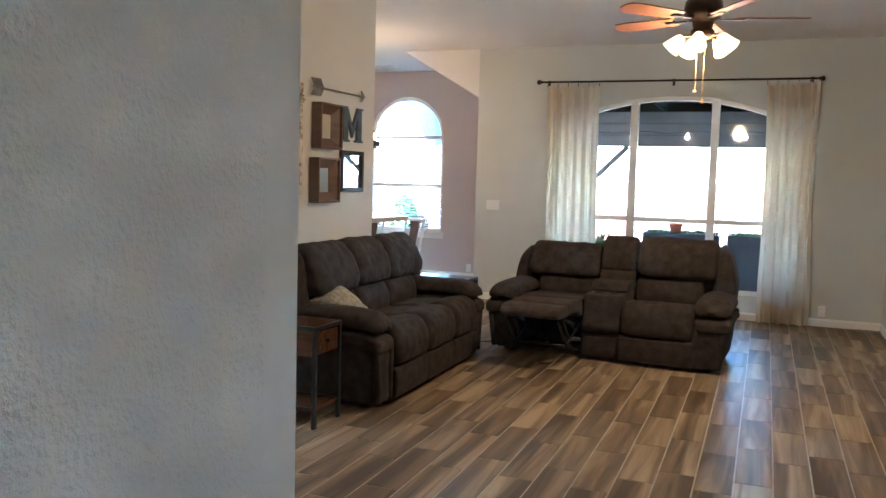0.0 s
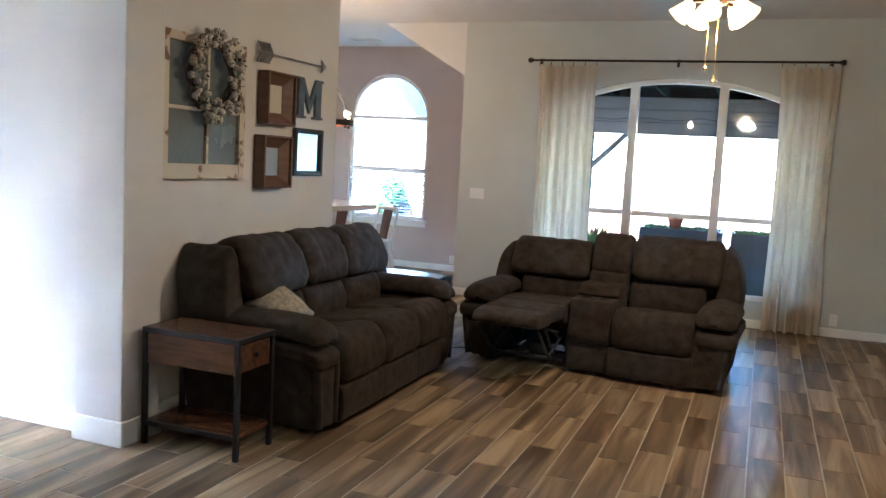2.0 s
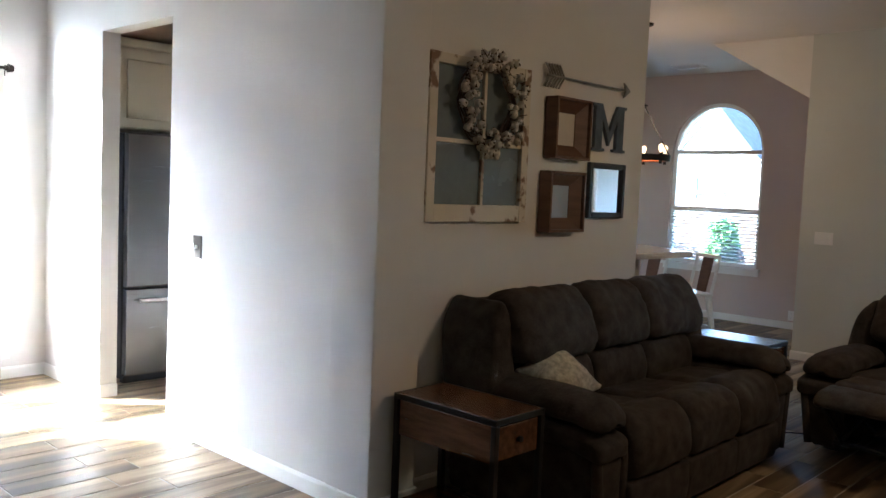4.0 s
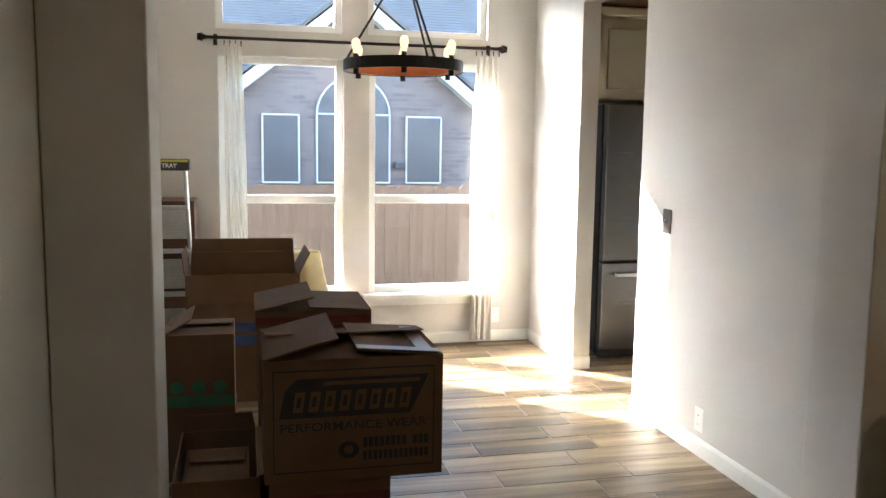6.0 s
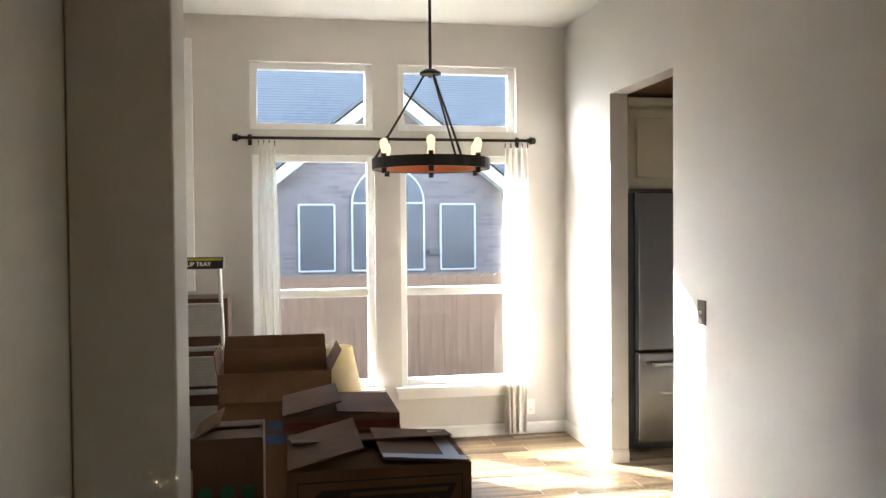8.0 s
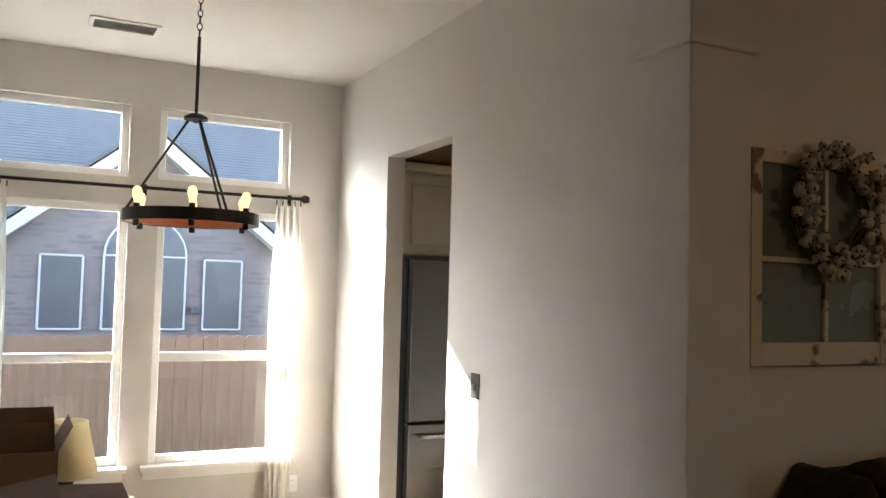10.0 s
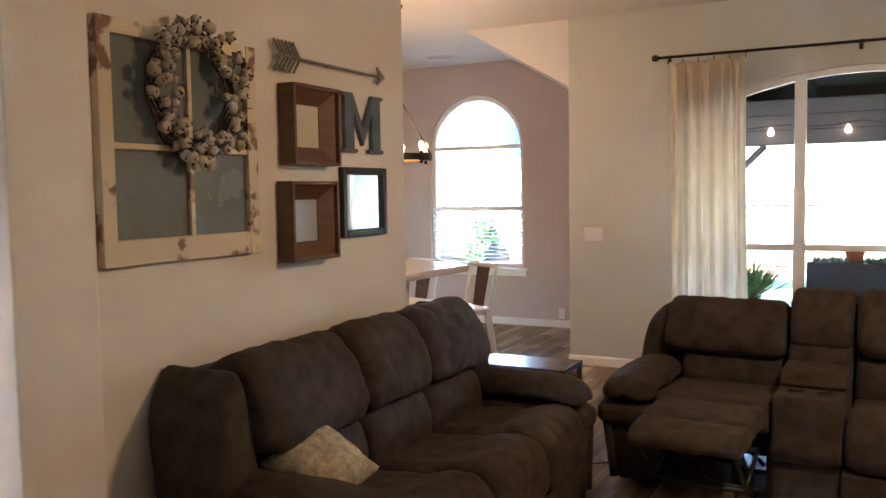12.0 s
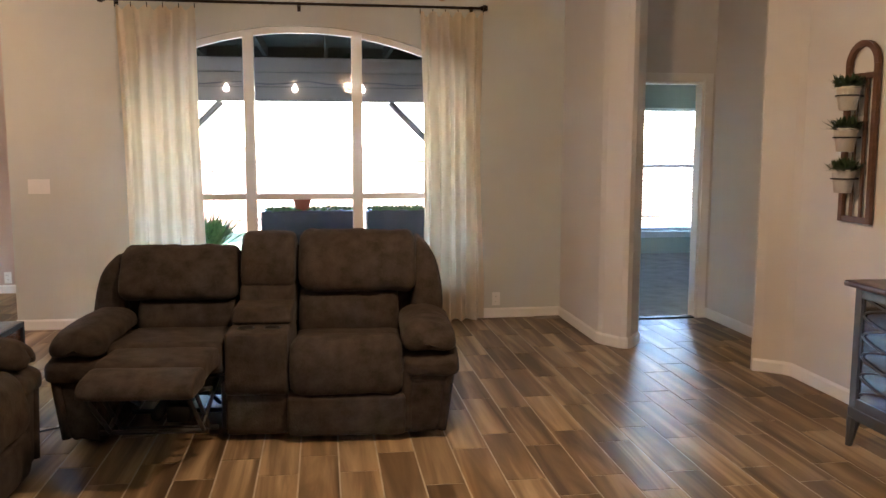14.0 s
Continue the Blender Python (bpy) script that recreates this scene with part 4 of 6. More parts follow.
for i in range(5):
    a = i / 5 * 2 * math.pi
    tip = Vector((math.cos(a) * 1.05, math.sin(a) * 1.05, 0.35))
    side = Vector((-math.sin(a), math.cos(a), 0)) * 0.38
    root = Vector((0, 0, -0.75))
    q = [hb.verts.new(p) for p in (root, tip * 0.75 + side + Vector((0, 0, -0.35)), tip * 1.2, tip * 0.75 - side + Vector((0, 0, -0.35)))]
    hb.faces.new(q)
    q2 = [hb.verts.new(v.co * 1.06 + Vector((0, 0, -0.06))) for v in q]
    hb.faces.new(q2)
    for k in range(4):
        hb.faces.new((q[k], q[(k + 1) % 4], q2[(k + 1) % 4], q2[k]))
husk_mesh = finish("boll_husk", hb, HUSK)
rng = random.Random(4)
for i in range(92):
    a = i / 92 * 2 * math.pi * 3 + rng.uniform(-0.1, 0.1)
    rr = 0.205 + rng.uniform(-0.055, 0.05)
    s = rng.uniform(0.017, 0.026)
    m = pose(rng.uniform(0.015, 0.075), rr * math.cos(a), rr * math.sin(a) * 1.06, rng.uniform(-50, 50), 90 + rng.uniform(-45, 45), rng.uniform(0, 360)) @ Matrix.Scale(s, 4)
    o = new("cotton_boll", boll_mesh)
    o.parent, o.matrix_basis = w, m
    h = new("boll_husk", husk_mesh)
    h.parent, h.matrix_basis = o, Matrix.Identity(4)
for i in range(26):
    a = rng.uniform(0, 2 * math.pi)
    r0, r1 = 0.21, 0.21 + rng.uniform(0.04, 0.085)
    b = a + rng.uniform(-0.25, 0.25)
    part("twig", rod((0.04, r0 * math.cos(a), r0 * math.sin(a)), (0.05, r1 * math.cos(b), r1 * math.sin(b)), 0.004, 0.002, sides=5), HUSK, w)
for i in range(9):
    m = pose(0.05 + rng.uniform(-.02, .02), rng.uniform(-0.05, 0.05), -0.25 - rng.uniform(0, 0.045), 0, 90, 0) @ Matrix.Scale(0.019, 4)
    o = new("cotton_boll", boll_mesh)
    o.parent, o.matrix_basis = w, m

# metal arrow
GALV = varied(mat("galvanised_metal", (0.30, 0.29, 0.27), 0.45, 0.8), 12, 0.25, 90, 0.2)
e = thing("metal_arrow", pose(WX + 0.03, 5.745, 2.112), "galvanised metal arrow hung on the wall", "wall decoration")
part("shaft", rod((0, 0.02, 0), (0, 0.80, 0), 0.007), GALV, e)
for i in range(6):
    yy = i * 0.025
    for s in (-1, 1):
        part("vane", rod((0.0, yy + 0.05, 0), (0.0, yy, s * 0.062), 0.006, sides=6), GALV, e)
part("arrowhead", sheet([(0.79, -0.045), (0.86, 0.0), (0.79, 0.045), (0.808, 0.0)], lambda u, v, t: (t, u, v), -0.006, 0.006), GALV, e)
part("hook", rod((-0.028, 0.4, 0), (0.0, 0.4, 0), 0.005), GALV, e)

BROWNW = varied(mat("stained_brown_wood", (0.115, 0.052, 0.024), 0.5), 5, 0.25, 70, 0.2, (1, 1, 6), second=(0.05, 0.022, 0.011))


def shadow_frame(yc, zc, inner, label):
    e = thing("picture_frame", pose(WX, yc, zc), label, "picture frame", "wooden picture frames")
    o, i, d = 0.168, 0.090, 0.085
    rim = o - 0.016
    for s, ax in ((-1, 0), (1, 0), (-1, 1), (1, 1)):
        bm = bmesh.new()
        if ax == 0:
            outer = [(s * rim, -rim), (s * rim, rim), (s * i, i), (s * i, -i)]
            side = (s * rim, s * o)
            box(0.002, d, min(side), max(side), -o, o, 0.003, bm=bm)
            vs = [bm.verts.new((x, y, z)) for x, (y, z) in zip((d - 0.02, d - 0.02, 0.022, 0.022), outer)]
        else:
            outer = [(-rim, s * rim), (rim, s * rim), (i, s * i), (-i, s * i)]
            side = (s * rim, s * o)
            box(0.002, d, -rim, rim, min(side), max(side), 0.003, bm=bm)
            vs = [bm.verts.new((x, y, z)) for x, (y, z) in zip((d - 0.02, d - 0.02, 0.022, 0.022), outer)]
        lo = [bm.verts.new((0.004, v.co.y, v.co.z)) for v in vs]
        bm.faces.new(vs), bm.faces.new(lo)
        for k in range(4):
            bm.faces.new((vs[k], vs[(k + 1) % 4], lo[(k + 1) % 4], lo[k]))
        part("frame_side", bm, BROWNW, e)
    part("picture", box(0.006, 0.018, -i + 0.001, i - 0.001, -i + 0.001, i - 0.001), inner, e)
    return e


PAPER = varied(mat("cream_print", (0.52, 0.47, 0.38), 0.6), 4, 0.08, 60, 0.05)
SEAP = varied(mat("blue_print", (0.26, 0.34, 0.42), 0.35), 6, 0.3, 40, 0.05, second=(0.42, 0.36, 0.36))
shadow_frame(5.965, 1.835, PAPER, "deep brown wooden picture frame with plain cream print")
shadow_frame(5.94, 1.432, SEAP, "deep brown wooden picture frame with pale blue print")

e = thing("wall_mirror", Matrix.Identity(4), "small black-framed mirror on the wall", "mirror")
for a, b, c, d in ((6.225, 6.26, 1.34, 1.668), (6.58, 6.615, 1.34, 1.668), (6.26, 6.58, 1.34, 1.375), (6.26, 6.58, 1.633, 1.668)):
    part("frame_side", ybox(a, b, c, d, 0.002, 0.03, 0.006), BLACKM, e)
part("mirror_glass", ybox(6.26, 6.58, 1.375, 1.633, 0.004, 0.012), MIRROR, e)

BLUEM = varied(mat("weathered_blue_metal", (0.085, 0.105, 0.13), 0.55, 0.3), 10, 0.3, 90, 0.2)
MW, MH = 0.36, 0.275
outline = [(0, 0), (0.36, 0), (0.36, .06), (0.28, .06), (0.28, .66), (0.5, .12), (0.72, .66), (0.72, .06), (.64, .06), (.64, 0), (1, 0), (1, .06), (.93, .06), (.93, .94), (1, .94), (1, 1), (.74, 1), (.5, .42), (.26, 1), (0, 1), (0, .94), (.07, .94), (.07, .06), (0, .06)]
tagged(part("letter_m", sheet([(u * MW, v * MH) for u, v in outline], lambda u, v, t: (t, u, v), 0.003, 0.024), BLUEM, at=pose(WX, 6.235, 1.738)), "weathered blue-grey metal letter M on the wall", "letter")


# ---------- ceiling fan ----------
FANW = varied(mat("reddish_fan_blade", (0.26, 0.10, 0.035), 0.35), 3, 0.15, 60, 0.1, (2, 14, 2))
SHADE = glow("lit_frosted_shade", (1.0, 0.62, 0.24), 0.065)
BRASS = varied(mat("antique_brass", (0.42, 0.27, 0.10), 0.35, 0.9), 8, 0.15, 80, 0.1)
FX, FY = 0.60, 6.13
f = thing("ceiling_fan", pose(FX, FY, -0.02), "bronze ceiling fan with wooden blades and five lit shades", "ceiling fan")
part("canopy", lathe([(0.0, 3.05), (0.075, 3.048), (0.07, 3.0), (0.03, 2.965), (0.014, 2.96)], 24), BRONZE, f, smooth=True)
part("downrod", rod((0, 0, 2.70), (0, 0, 2.97), 0.013), BRONZE, f)
part("motor", lathe([(0.014, 2.72), (0.06, 2.71), (0.115, 2.675), (0.125, 2.62), (0.115, 2.575), (0.07, 2.55), (0.06, 2.50), (0.075, 2.49), (0.075, 2.455), (0.03, 2.43), (0.0, 2.43)], 28), BRONZE, f, smooth=True)
for k in range(5):
    a = 12 + 72 * k
    bm = bmesh.new()
    n = 10
    outl = [(0.20, -0.055), (0.56, -0.072), (0.63, -0.06), (0.66, -0.02), (0.66, 0.02), (0.63, 0.06), (0.56, 0.072), (0.20, 0.055)]
    sheet(outl, lambda u, v, t: (u, v, t + v * 0.22), -0.004, 0.004, bm)
    b = part("blade", bm, FANW, f, at=pose(0, 0, 2.57, 0, 0, a))
    part("blade_iron", box(0.10, 0.26, -0.022, 0.022, -0.014, -0.0055, 0.002), BRONZE, b)
for k in range(5):
    a = radians(50 + 72 * k)
    c, s = math.cos(a), math.sin(a)
    arm = part("light_arm", rod((c * 0.05, s * 0.05, 2.46), (c * 0.125, s * 0.125, 2.455), 0.009), BRONZE, f)
    sh = lathe([(0.020, 0.0), (0.032, -0.015), (0.045, -0.06), (0.058, -0.105), (0.062, -0.112), (0.055, -0.105), (0.0, -0.085)], 20)
    q = part("shade", sh, SHADE, arm, "lit frosted glass bell shade", at=Matrix.Translation((c * 0.125, s * 0.125, 2.452)) @ Matrix.Rotation(radians(-42), 4, Vector((-s, c, 0))), smooth=True)
for dx, dz in ((-0.03, 2.12), (0.02, 2.05)):
    cb = rod((dx, 0, dz), (dx, 0, 2.44), 0.0022, sides=6)
    ch = part("pull_chain", cb, BRASS, f)
    part("pull_knob", lathe([(0.0, 0.03), (0.005, 0.028), (0.007, 0.012), (0.013, 0.0), (0.009, -0.008), (0.0, -0.009)], 12, centre=(dx, 0, dz - 0.02)), BRASS, ch)
fl = new("fan_light", bpy.data.lights.new("fan_light", "POINT"))
fl.data.energy, fl.data.color, fl.data.shadow_soft_size = 2.2, (1.0, 0.66, 0.34), 0.12
fl.location = (FX, FY, 2.27)


# ---------- chandeliers ----------
BULB = glow("lit_amber_bulb", (1.0, 0.54, 0.25), 0.22)
BULB.node_tree.nodes["Principled BSDF"].inputs["Base Color"].default_value = (0.16, 0.07, 0.02, 1)
REDW = varied(mat("stained_ring_wood", (0.34, 0.10, 0.03), 0.5), 5, 0.25, 70, 0.2)


def chandelier(at, label, rad, top):
    t = thing("chandelier", at, label, "chandelier", "ring chandeliers")
    ring = lathe([(rad - 0.012, 0.0), (rad, 0.0), (rad, 0.055), (rad - 0.012, 0.055), (rad - 0.012, 0.0)], 48)
    part("ring", ring, BLACKM, t, "black metal ring", smooth=False)
    part("inner_band", lathe([(rad - 0.055, 0.003), (rad - 0.013, 0.003), (rad - 0.013, 0.05), (rad - 0.055, 0.05), (rad - 0.055, 0.003)], 48), REDW, t, "reddish wooden inner band")
    part("hub", lathe([(0.0, 0.52), (0.03, 0.515), (0.055, 0.50), (0.055, 0.488), (0.02, 0.48), (0.0, 0.47)], 24), BLACKM, t)
    for k in range(3):
        a = radians(20 + 120 * k)
        part("stay", rod((math.cos(a) * 0.03, math.sin(a) * 0.03, 0.49), (math.cos(a) * (rad - 0.01), math.sin(a) * (rad - 0.01), 0.05), 0.006), BLACKM, t)
    part("stem", rod((0, 0, 0.51), (0, 0, 0.88), 0.008), BLACKM, t)
    z = 0.88
    k = 0
    while z < top - 0.05:
        cb = bmesh.new()
        for i in range(8):
            a, b = i / 8 * 2 * math.pi, (i + 1) / 8 * 2 * math.pi
            p = (math.cos(a) * 0.011, 0, z + 0.018 + math.sin(a) * 0.02)
            q = (math.cos(b) * 0.011, 0, z + 0.018 + math.sin(b) * 0.02)
            if k % 2:
                p, q = (0, p[0], p[2]), (0, q[0], q[2])
            rod(p, q, 0.0028, sides=5, bm=cb)
        part("chain_link", cb, BLACKM, t)
        z += 0.032
        k += 1
    part("canopy", lathe([(0.0, top), (0.065, top - 0.001), (0.062, top - 0.02), (0.02, top - 0.035), (0.0, top - 0.05)], 24), BLACKM, t)
    for k in range(6):
        a = radians(50 + 60 * k)
        x, y = math.cos(a) * (rad - 0.034), math.sin(a) * (rad - 0.034)
        sk = part("socket", rod((x, y, -0.025), (x, y, 0.075), 0.014), BLACKM, t)
        part("bulb", lathe([(0.011, 0.072), (0.013, 0.085), (0.021, 0.112), (0.022, 0.126), (0.015, 0.145), (0.0, 0.152)], 16, centre=(x, y, 0)), BULB, sk, "lit amber filament bulb", smooth=True)
    return t


for nm, at, power in (("dining_light", (-3.84, 3.2, 2.06), 0.25), ("breakfast_light", (-3.30, 8.87, 2.05), 1.1)):
    bl = new(nm, bpy.data.lights.new(nm, "POINT"))
    bl.data.energy, bl.data.color, bl.data.shadow_soft_size = power, (1.0, 0.60, 0.30), 0.15
    bl.location = at
chandelier(pose(-3.84, 3.206, 1.84), "black ring chandelier with amber bulbs in the dining room", 0.305, CEIL_Z - 1.84)
chandelier(pose(-3.30, 8.87, 1.80), "black ring chandelier with amber bulbs beyond the bar", 0.28, CEIL_Z - 1.80)


# ---------- kitchen ----------
fr = thing("refrigerator", pose(-5.30, 5.26, 0), "dark stainless steel bottom-freezer refrigerator with black sides", "refrigerator")
part("body", box(-0.40, 0.335, -0.45, 0.45, 0.03, 1.775, 0.008), BLACKP, fr)
d1 = part("upper_door", box(0.34, 0.40, -0.448, 0.448, 0.69, 1.775, 0.012, 3), STEEL, fr)
part("handle", rod((0.445, 0.38, 0.78), (0.445, 0.38, 1.5), 0.012), STEEL, d1)
d2 = part("freezer_drawer", box(0.34, 0.40, -0.448, 0.448, 0.06, 0.68, 0.012, 3), STEEL, fr)
hb = rod((0.445, -0.36, 0.60), (0.445, 0.36, 0.60), 0.012)
for yy in (-0.34, 0.34):
    rod((0.395, yy, 0.60), (0.445, yy, 0.60), 0.009, bm=hb)
part("handle", hb, VINYL, d2, "bright metal bar handle")
part("kick_grille", box(0.30, 0.36, -0.44, 0.44, 0.005, 0.055, 0.004), BLACKP, fr)


def wall_cabinet(y0, y1, z0, z1, x0, x1):
    t = thing("wall_cabinet", Matrix.Identity(4), "cream painted kitchen wall cabinet with raised-panel doors", "cabinet", "kitchen wall cabinets")
    part("body", box(x0, x1, y0, y1, z0, z1, 0.003), CREAM, t)
    n = max(1, round((y1 - y0) / 0.45))
    for i in range(n):
        a, b = y0 + (y1 - y0) * i / n + 0.004, y0 + (y1 - y0) * (i + 1) / n - 0.004
        d = part("door", box(x1 + 0.001, x1 + 0.02, a, b, z0 + 0.01, z1 - 0.07, 0.003), CREAM, t)
        part("raised_panel", box(x1 + 0.021, x1 + 0.03, a + 0.06, b - 0.06, z0 + 0.075, z1 - 0.135, 0.008), CREAM, d)
        part("knob", rod((x1 + 0.02, b - 0.03, z0 + 0.09), (x1 + 0.042, b - 0.03, z0 + 0.09), 0.01), BRONZE, d)
    part("crown", box(x0, x1 + 0.04, y0 - 0.002, y1 + 0.002, z1 - 0.05, z1 + 0.01, 0.012), CREAM, t)
    return t


wall_cabinet(4.78, 5.73, 1.80, 2.42, -5.7, -5.02)
wall_cabinet(5.74, 6.6, 1.40, 2.42, -5.7, -5.3)

# Added box: dark colour stands in for the unlit ceiling above the cabinets.
tagged(part("kitchen_shade_block", box(-6.6, -4.05, 4.655, 6.7, 2.445, 3.025, 0.004), BROWNW), "dark brown block standing in for the unlit kitchen ceiling", "soffit", kind="structure")

# raised breakfast bar
STONE = varied(mat("speckled_tan_worktop", (0.52, 0.43, 0.32), 0.22), 30, 0.12, 160, 0.05)
b = thing("breakfast_bar", Matrix.Identity(4), "raised bar with glossy tan worktop on a painted half wall", "counter")
part("half_wall", box(-2.62, -2.50, 6.86, 7.60, 0, 1.068), PAINT, b)
wt = prism([(-2.10, 6.845), (-2.04, 7.53), (-2.65, 7.88), (-3.05, 7.88), (-3.05, 6.845)], 1.07, 1.11)
bmesh.ops.bevel(wt, geom=list(wt.edges), offset=0.01, segments=2, affect="EDGES")
part("worktop", wt, STONE, b)
part("corbel", box(-2.50, -2.30, 7.2, 7.25, 0.88, 1.068, 0.01), PAINT, b)
tagged(part("paper_roll", lathe([(0.0, 0.24), (0.04, 0.24), (0.045, 0.23), (0.045, 0.0), (0.0, 0.0)], 24), VINYL, at=pose(-2.66, 7.70, 1.11), smooth=True), "white paper towel roll standing on the bar", "paper roll")

# metal breakfast chairs
WHITEM = varied(mat("white_enamelled_metal", (0.72, 0.71, 0.68), 0.35, 0.2), 10, 0.1, 90, 0.08)


def bar_stool(at, label):
    t = thing("bar_stool", at, label, "stool", "bar stools")
    part("seat", box(-0.16, 0.16, -0.16, 0.16, 0.725, 0.745, 0.008, 3), WHITEM, t)
    for sx in (-1, 1):
        for sy in (-1, 1):
            part("leg", rod((sx * 0.21, sy * 0.22, 0), (sx * 0.13, sy * 0.13, 0.728), 0.012, 0.026, 8), WHITEM, t)
        part("back_post", rod((sx * 0.15, 0.14, 0.74), (sx * 0.15, 0.20, 1.03), 0.013), WHITEM, t)
    part("top_rail", rod((-0.15, 0.20, 1.03), (0.15, 0.20, 1.03), 0.015), WHITEM, t)
    # The shade on the stool's back is put into the splat's dark colour.
    part("splat", sheet([(-0.06, 0.745), (0.06, 0.745), (0.07, 1.02), (-0.07, 1.02)], lambda u, v, q: (u, q + (v - 0.745) * 0.2, v), 0.145, 0.153), BROWNW, t, "splat coloured dark brown for its shade")
    for z, w in ((0.26, 0.19), (0.46, 0.165)):
        part("stretcher", box(-w, w, w - 0.008, w + 0.004, z, z + 0.025, 0.003), WHITEM, t)
        part("stretcher", box(-w, w, -w - 0.004, -w + 0.008, z, z + 0.025, 0.003), WHITEM, t)
    return t


bar_stool(pose(-2.44, 8.22, 0, 0, 0, -30), "white enamelled metal bar stool with low back at the bar")
bar_stool(pose(-2.98, 8.42, 0, 0, 0, -15), "white enamelled metal bar stool standing beyond the bar")


# ---------- hall side ----------
GREYC = varied(mat("grey_painted_wood", (0.065, 0.069, 0.076), 0.5), 5, 0.12, 70, 0.1)
DARKW = varied(mat("dark_walnut_top", (0.055, 0.028, 0.018), 0.35), 4, 0.25, 60, 0.1, (8, 1, 8))
DARKG = mat("dark_reflecting_glass", (0.03, 0.035, 0.045), 0.06, 0.0, 1.0)
DARKG.node_tree.nodes["Principled BSDF"].inputs["Coat Weight"].default_value = 1
c = thing("media_cabinet", pose(2.96, 6.06, 0), "grey media cabinet with walnut top and latticed glass doors", "cabinet")
part("body", box(-0.12, 0.20, -0.71, 0.71, 0.14, 0.80, 0.004), GREYC, c)
part("top", box(-0.235, 0.205, -0.75, 0.75, 0.80, 0.83, 0.01, 3), DARKW, c, "dark walnut top")
part("apron", box(-0.20, -0.12, -0.71, 0.71, 0.14, 0.20, 0.006), GREYC, c)
for sx in (-0.18, 0.16):
    for sy in (-0.68, 0.68):
        part("leg", rod((sx * 1.08, sy * 1.015, 0), (sx, sy, 0.15), 0.016, 0.034, 10), GREYC, c)
for k in range(3):
    a = -0.70 + k * 0.47
    d = part("door", box(-0.20, -0.175, a, a + 0.05, 0.20, 0.80, 0.003), GREYC, c)
    part("door_stile", box(-0.20, -0.175, a + 0.41, a + 0.46, 0.20, 0.80, 0.003), GREYC, d)
    for z in (0.20, 0.75):
        part("door_rail", box(-0.20, -0.175, a + 0.05, a + 0.41, z, z + 0.05, 0.003), GREYC, d)
    part("door_glass", box(-0.186, -0.181, a + 0.05, a + 0.41, 0.25, 0.75), DARKG, d)
    lb = bmesh.new()
    for r in range(5):
        z = 0.27 + r * 0.1
        for s in (-1, 1):
            pts = [(a + 0.23 + s * 0.17 * math.cos(math.pi * (i / 8)), z + 0.1 * (i / 8)) for i in range(9)]
            for p, q in zip(pts, pts[1:]):
                rod((-0.192, p[0], p[1]), (-0.192, q[0], q[1]), 0.006, sides=5, bm=lb)
    part("lattice", lb, GREYC, d)

# wall planter
LEAF = varied(mat("artificial_green_leaf", (0.04, 0.07, 0.028), 0.6), 30, 0.3, 80, 0.2)
POT = varied(mat("white_pot_glaze", (0.68, 0.65, 0.58), 0.4), 12, 0.08, 60, 0.08)
p = thing("wall_planter", pose(3.185, 7.40, 1.055), "arched wooden wall rack with three potted plants", "planter")
for s in (-1, 1):
    part("stile", box(-0.03, -0.004, s * 0.125 - 0.018, s * 0.125 + 0.018, 0, 0.88, 0.003), BROWNW, p)
bm = bmesh.new()
for i in range(14):
    a, b_ = math.pi * i / 14, math.pi * (i + 1) / 14
    sheet([(math.cos(a) * 0.143, 0.88 + math.sin(a) * 0.135), (math.cos(b_) * 0.143, 0.88 + math.sin(b_) * 0.135), (math.cos(b_) * 0.107, 0.88 + math.sin(b_) * 0.10), (math.cos(a) * 0.107, 0.88 + math.sin(a) * 0.10)], lambda u, v, t: (t, u, v), -0.03, -0.004, bm)
bmesh.ops.remove_doubles(bm, verts=bm.verts, dist=0.0005)
part("arch", bm, BROWNW, p)
for z in (0.0, 0.80):
    part("rail", box(-0.028, -0.006, -0.107, 0.107, z, z + 0.035, 0.003), BROWNW, p)
for y in (-0.045, 0.04):
    part("bar", box(-0.024, -0.010, y - 0.01, y + 0.01, 0.035, 0.80, 0.002), BROWNW, p)
rng = random.Random(8)
for k, z in enumerate((0.17, 0.40, 0.63)):
    pb = lathe([(0.0, 0.0), (0.045, 0.0), (0.062, 0.11), (0.066, 0.112), (0.066, 0.13), (0.056, 0.128), (0.0, 0.115)], 20, centre=(-0.10, 0.0, z))
    pot = part("pot", pb, POT, p, "white glazed pot", smooth=True)
    part("pot_ring", lathe([(0.064, 0.075), (0.068, 0.075), (0.068, 0.083), (0.064, 0.083), (0.064, 0.075)], 20, centre=(-0.10, 0, z)), BLACKM, pot)
    part("pot_bracket", rod((-0.035, 0, z + 0.079), (-0.008, 0, z + 0.079), 0.006), BLACKM, pot)
    lb = bmesh.new()
    for i in range(230):
        a, el = rng.uniform(0, 2 * math.pi), rng.uniform(0.0, 1.3)
        ln = rng.uniform(0.05, 0.12)
        root = Vector((-0.10 + rng.uniform(-.04, .04), rng.uniform(-.04, .04), z + 0.12))
        wy = Vector((math.cos(a) * math.cos(el), math.sin(a) * math.cos(el), math.sin(el) * 0.8))
        tip = root + wy * ln
        if tip.x > -0.01:
            tip.x = -0.012
        sd = wy.cross(Vector((0, 0, 1))).normalized() * 0.013
        q = [lb.verts.new(v) for v in (root, root.lerp(tip, 0.55) + sd, tip, root.lerp(tip, 0.55) - sd)]
        lb.faces.new(q)
    part("foliage", lb, LEAF, pot)


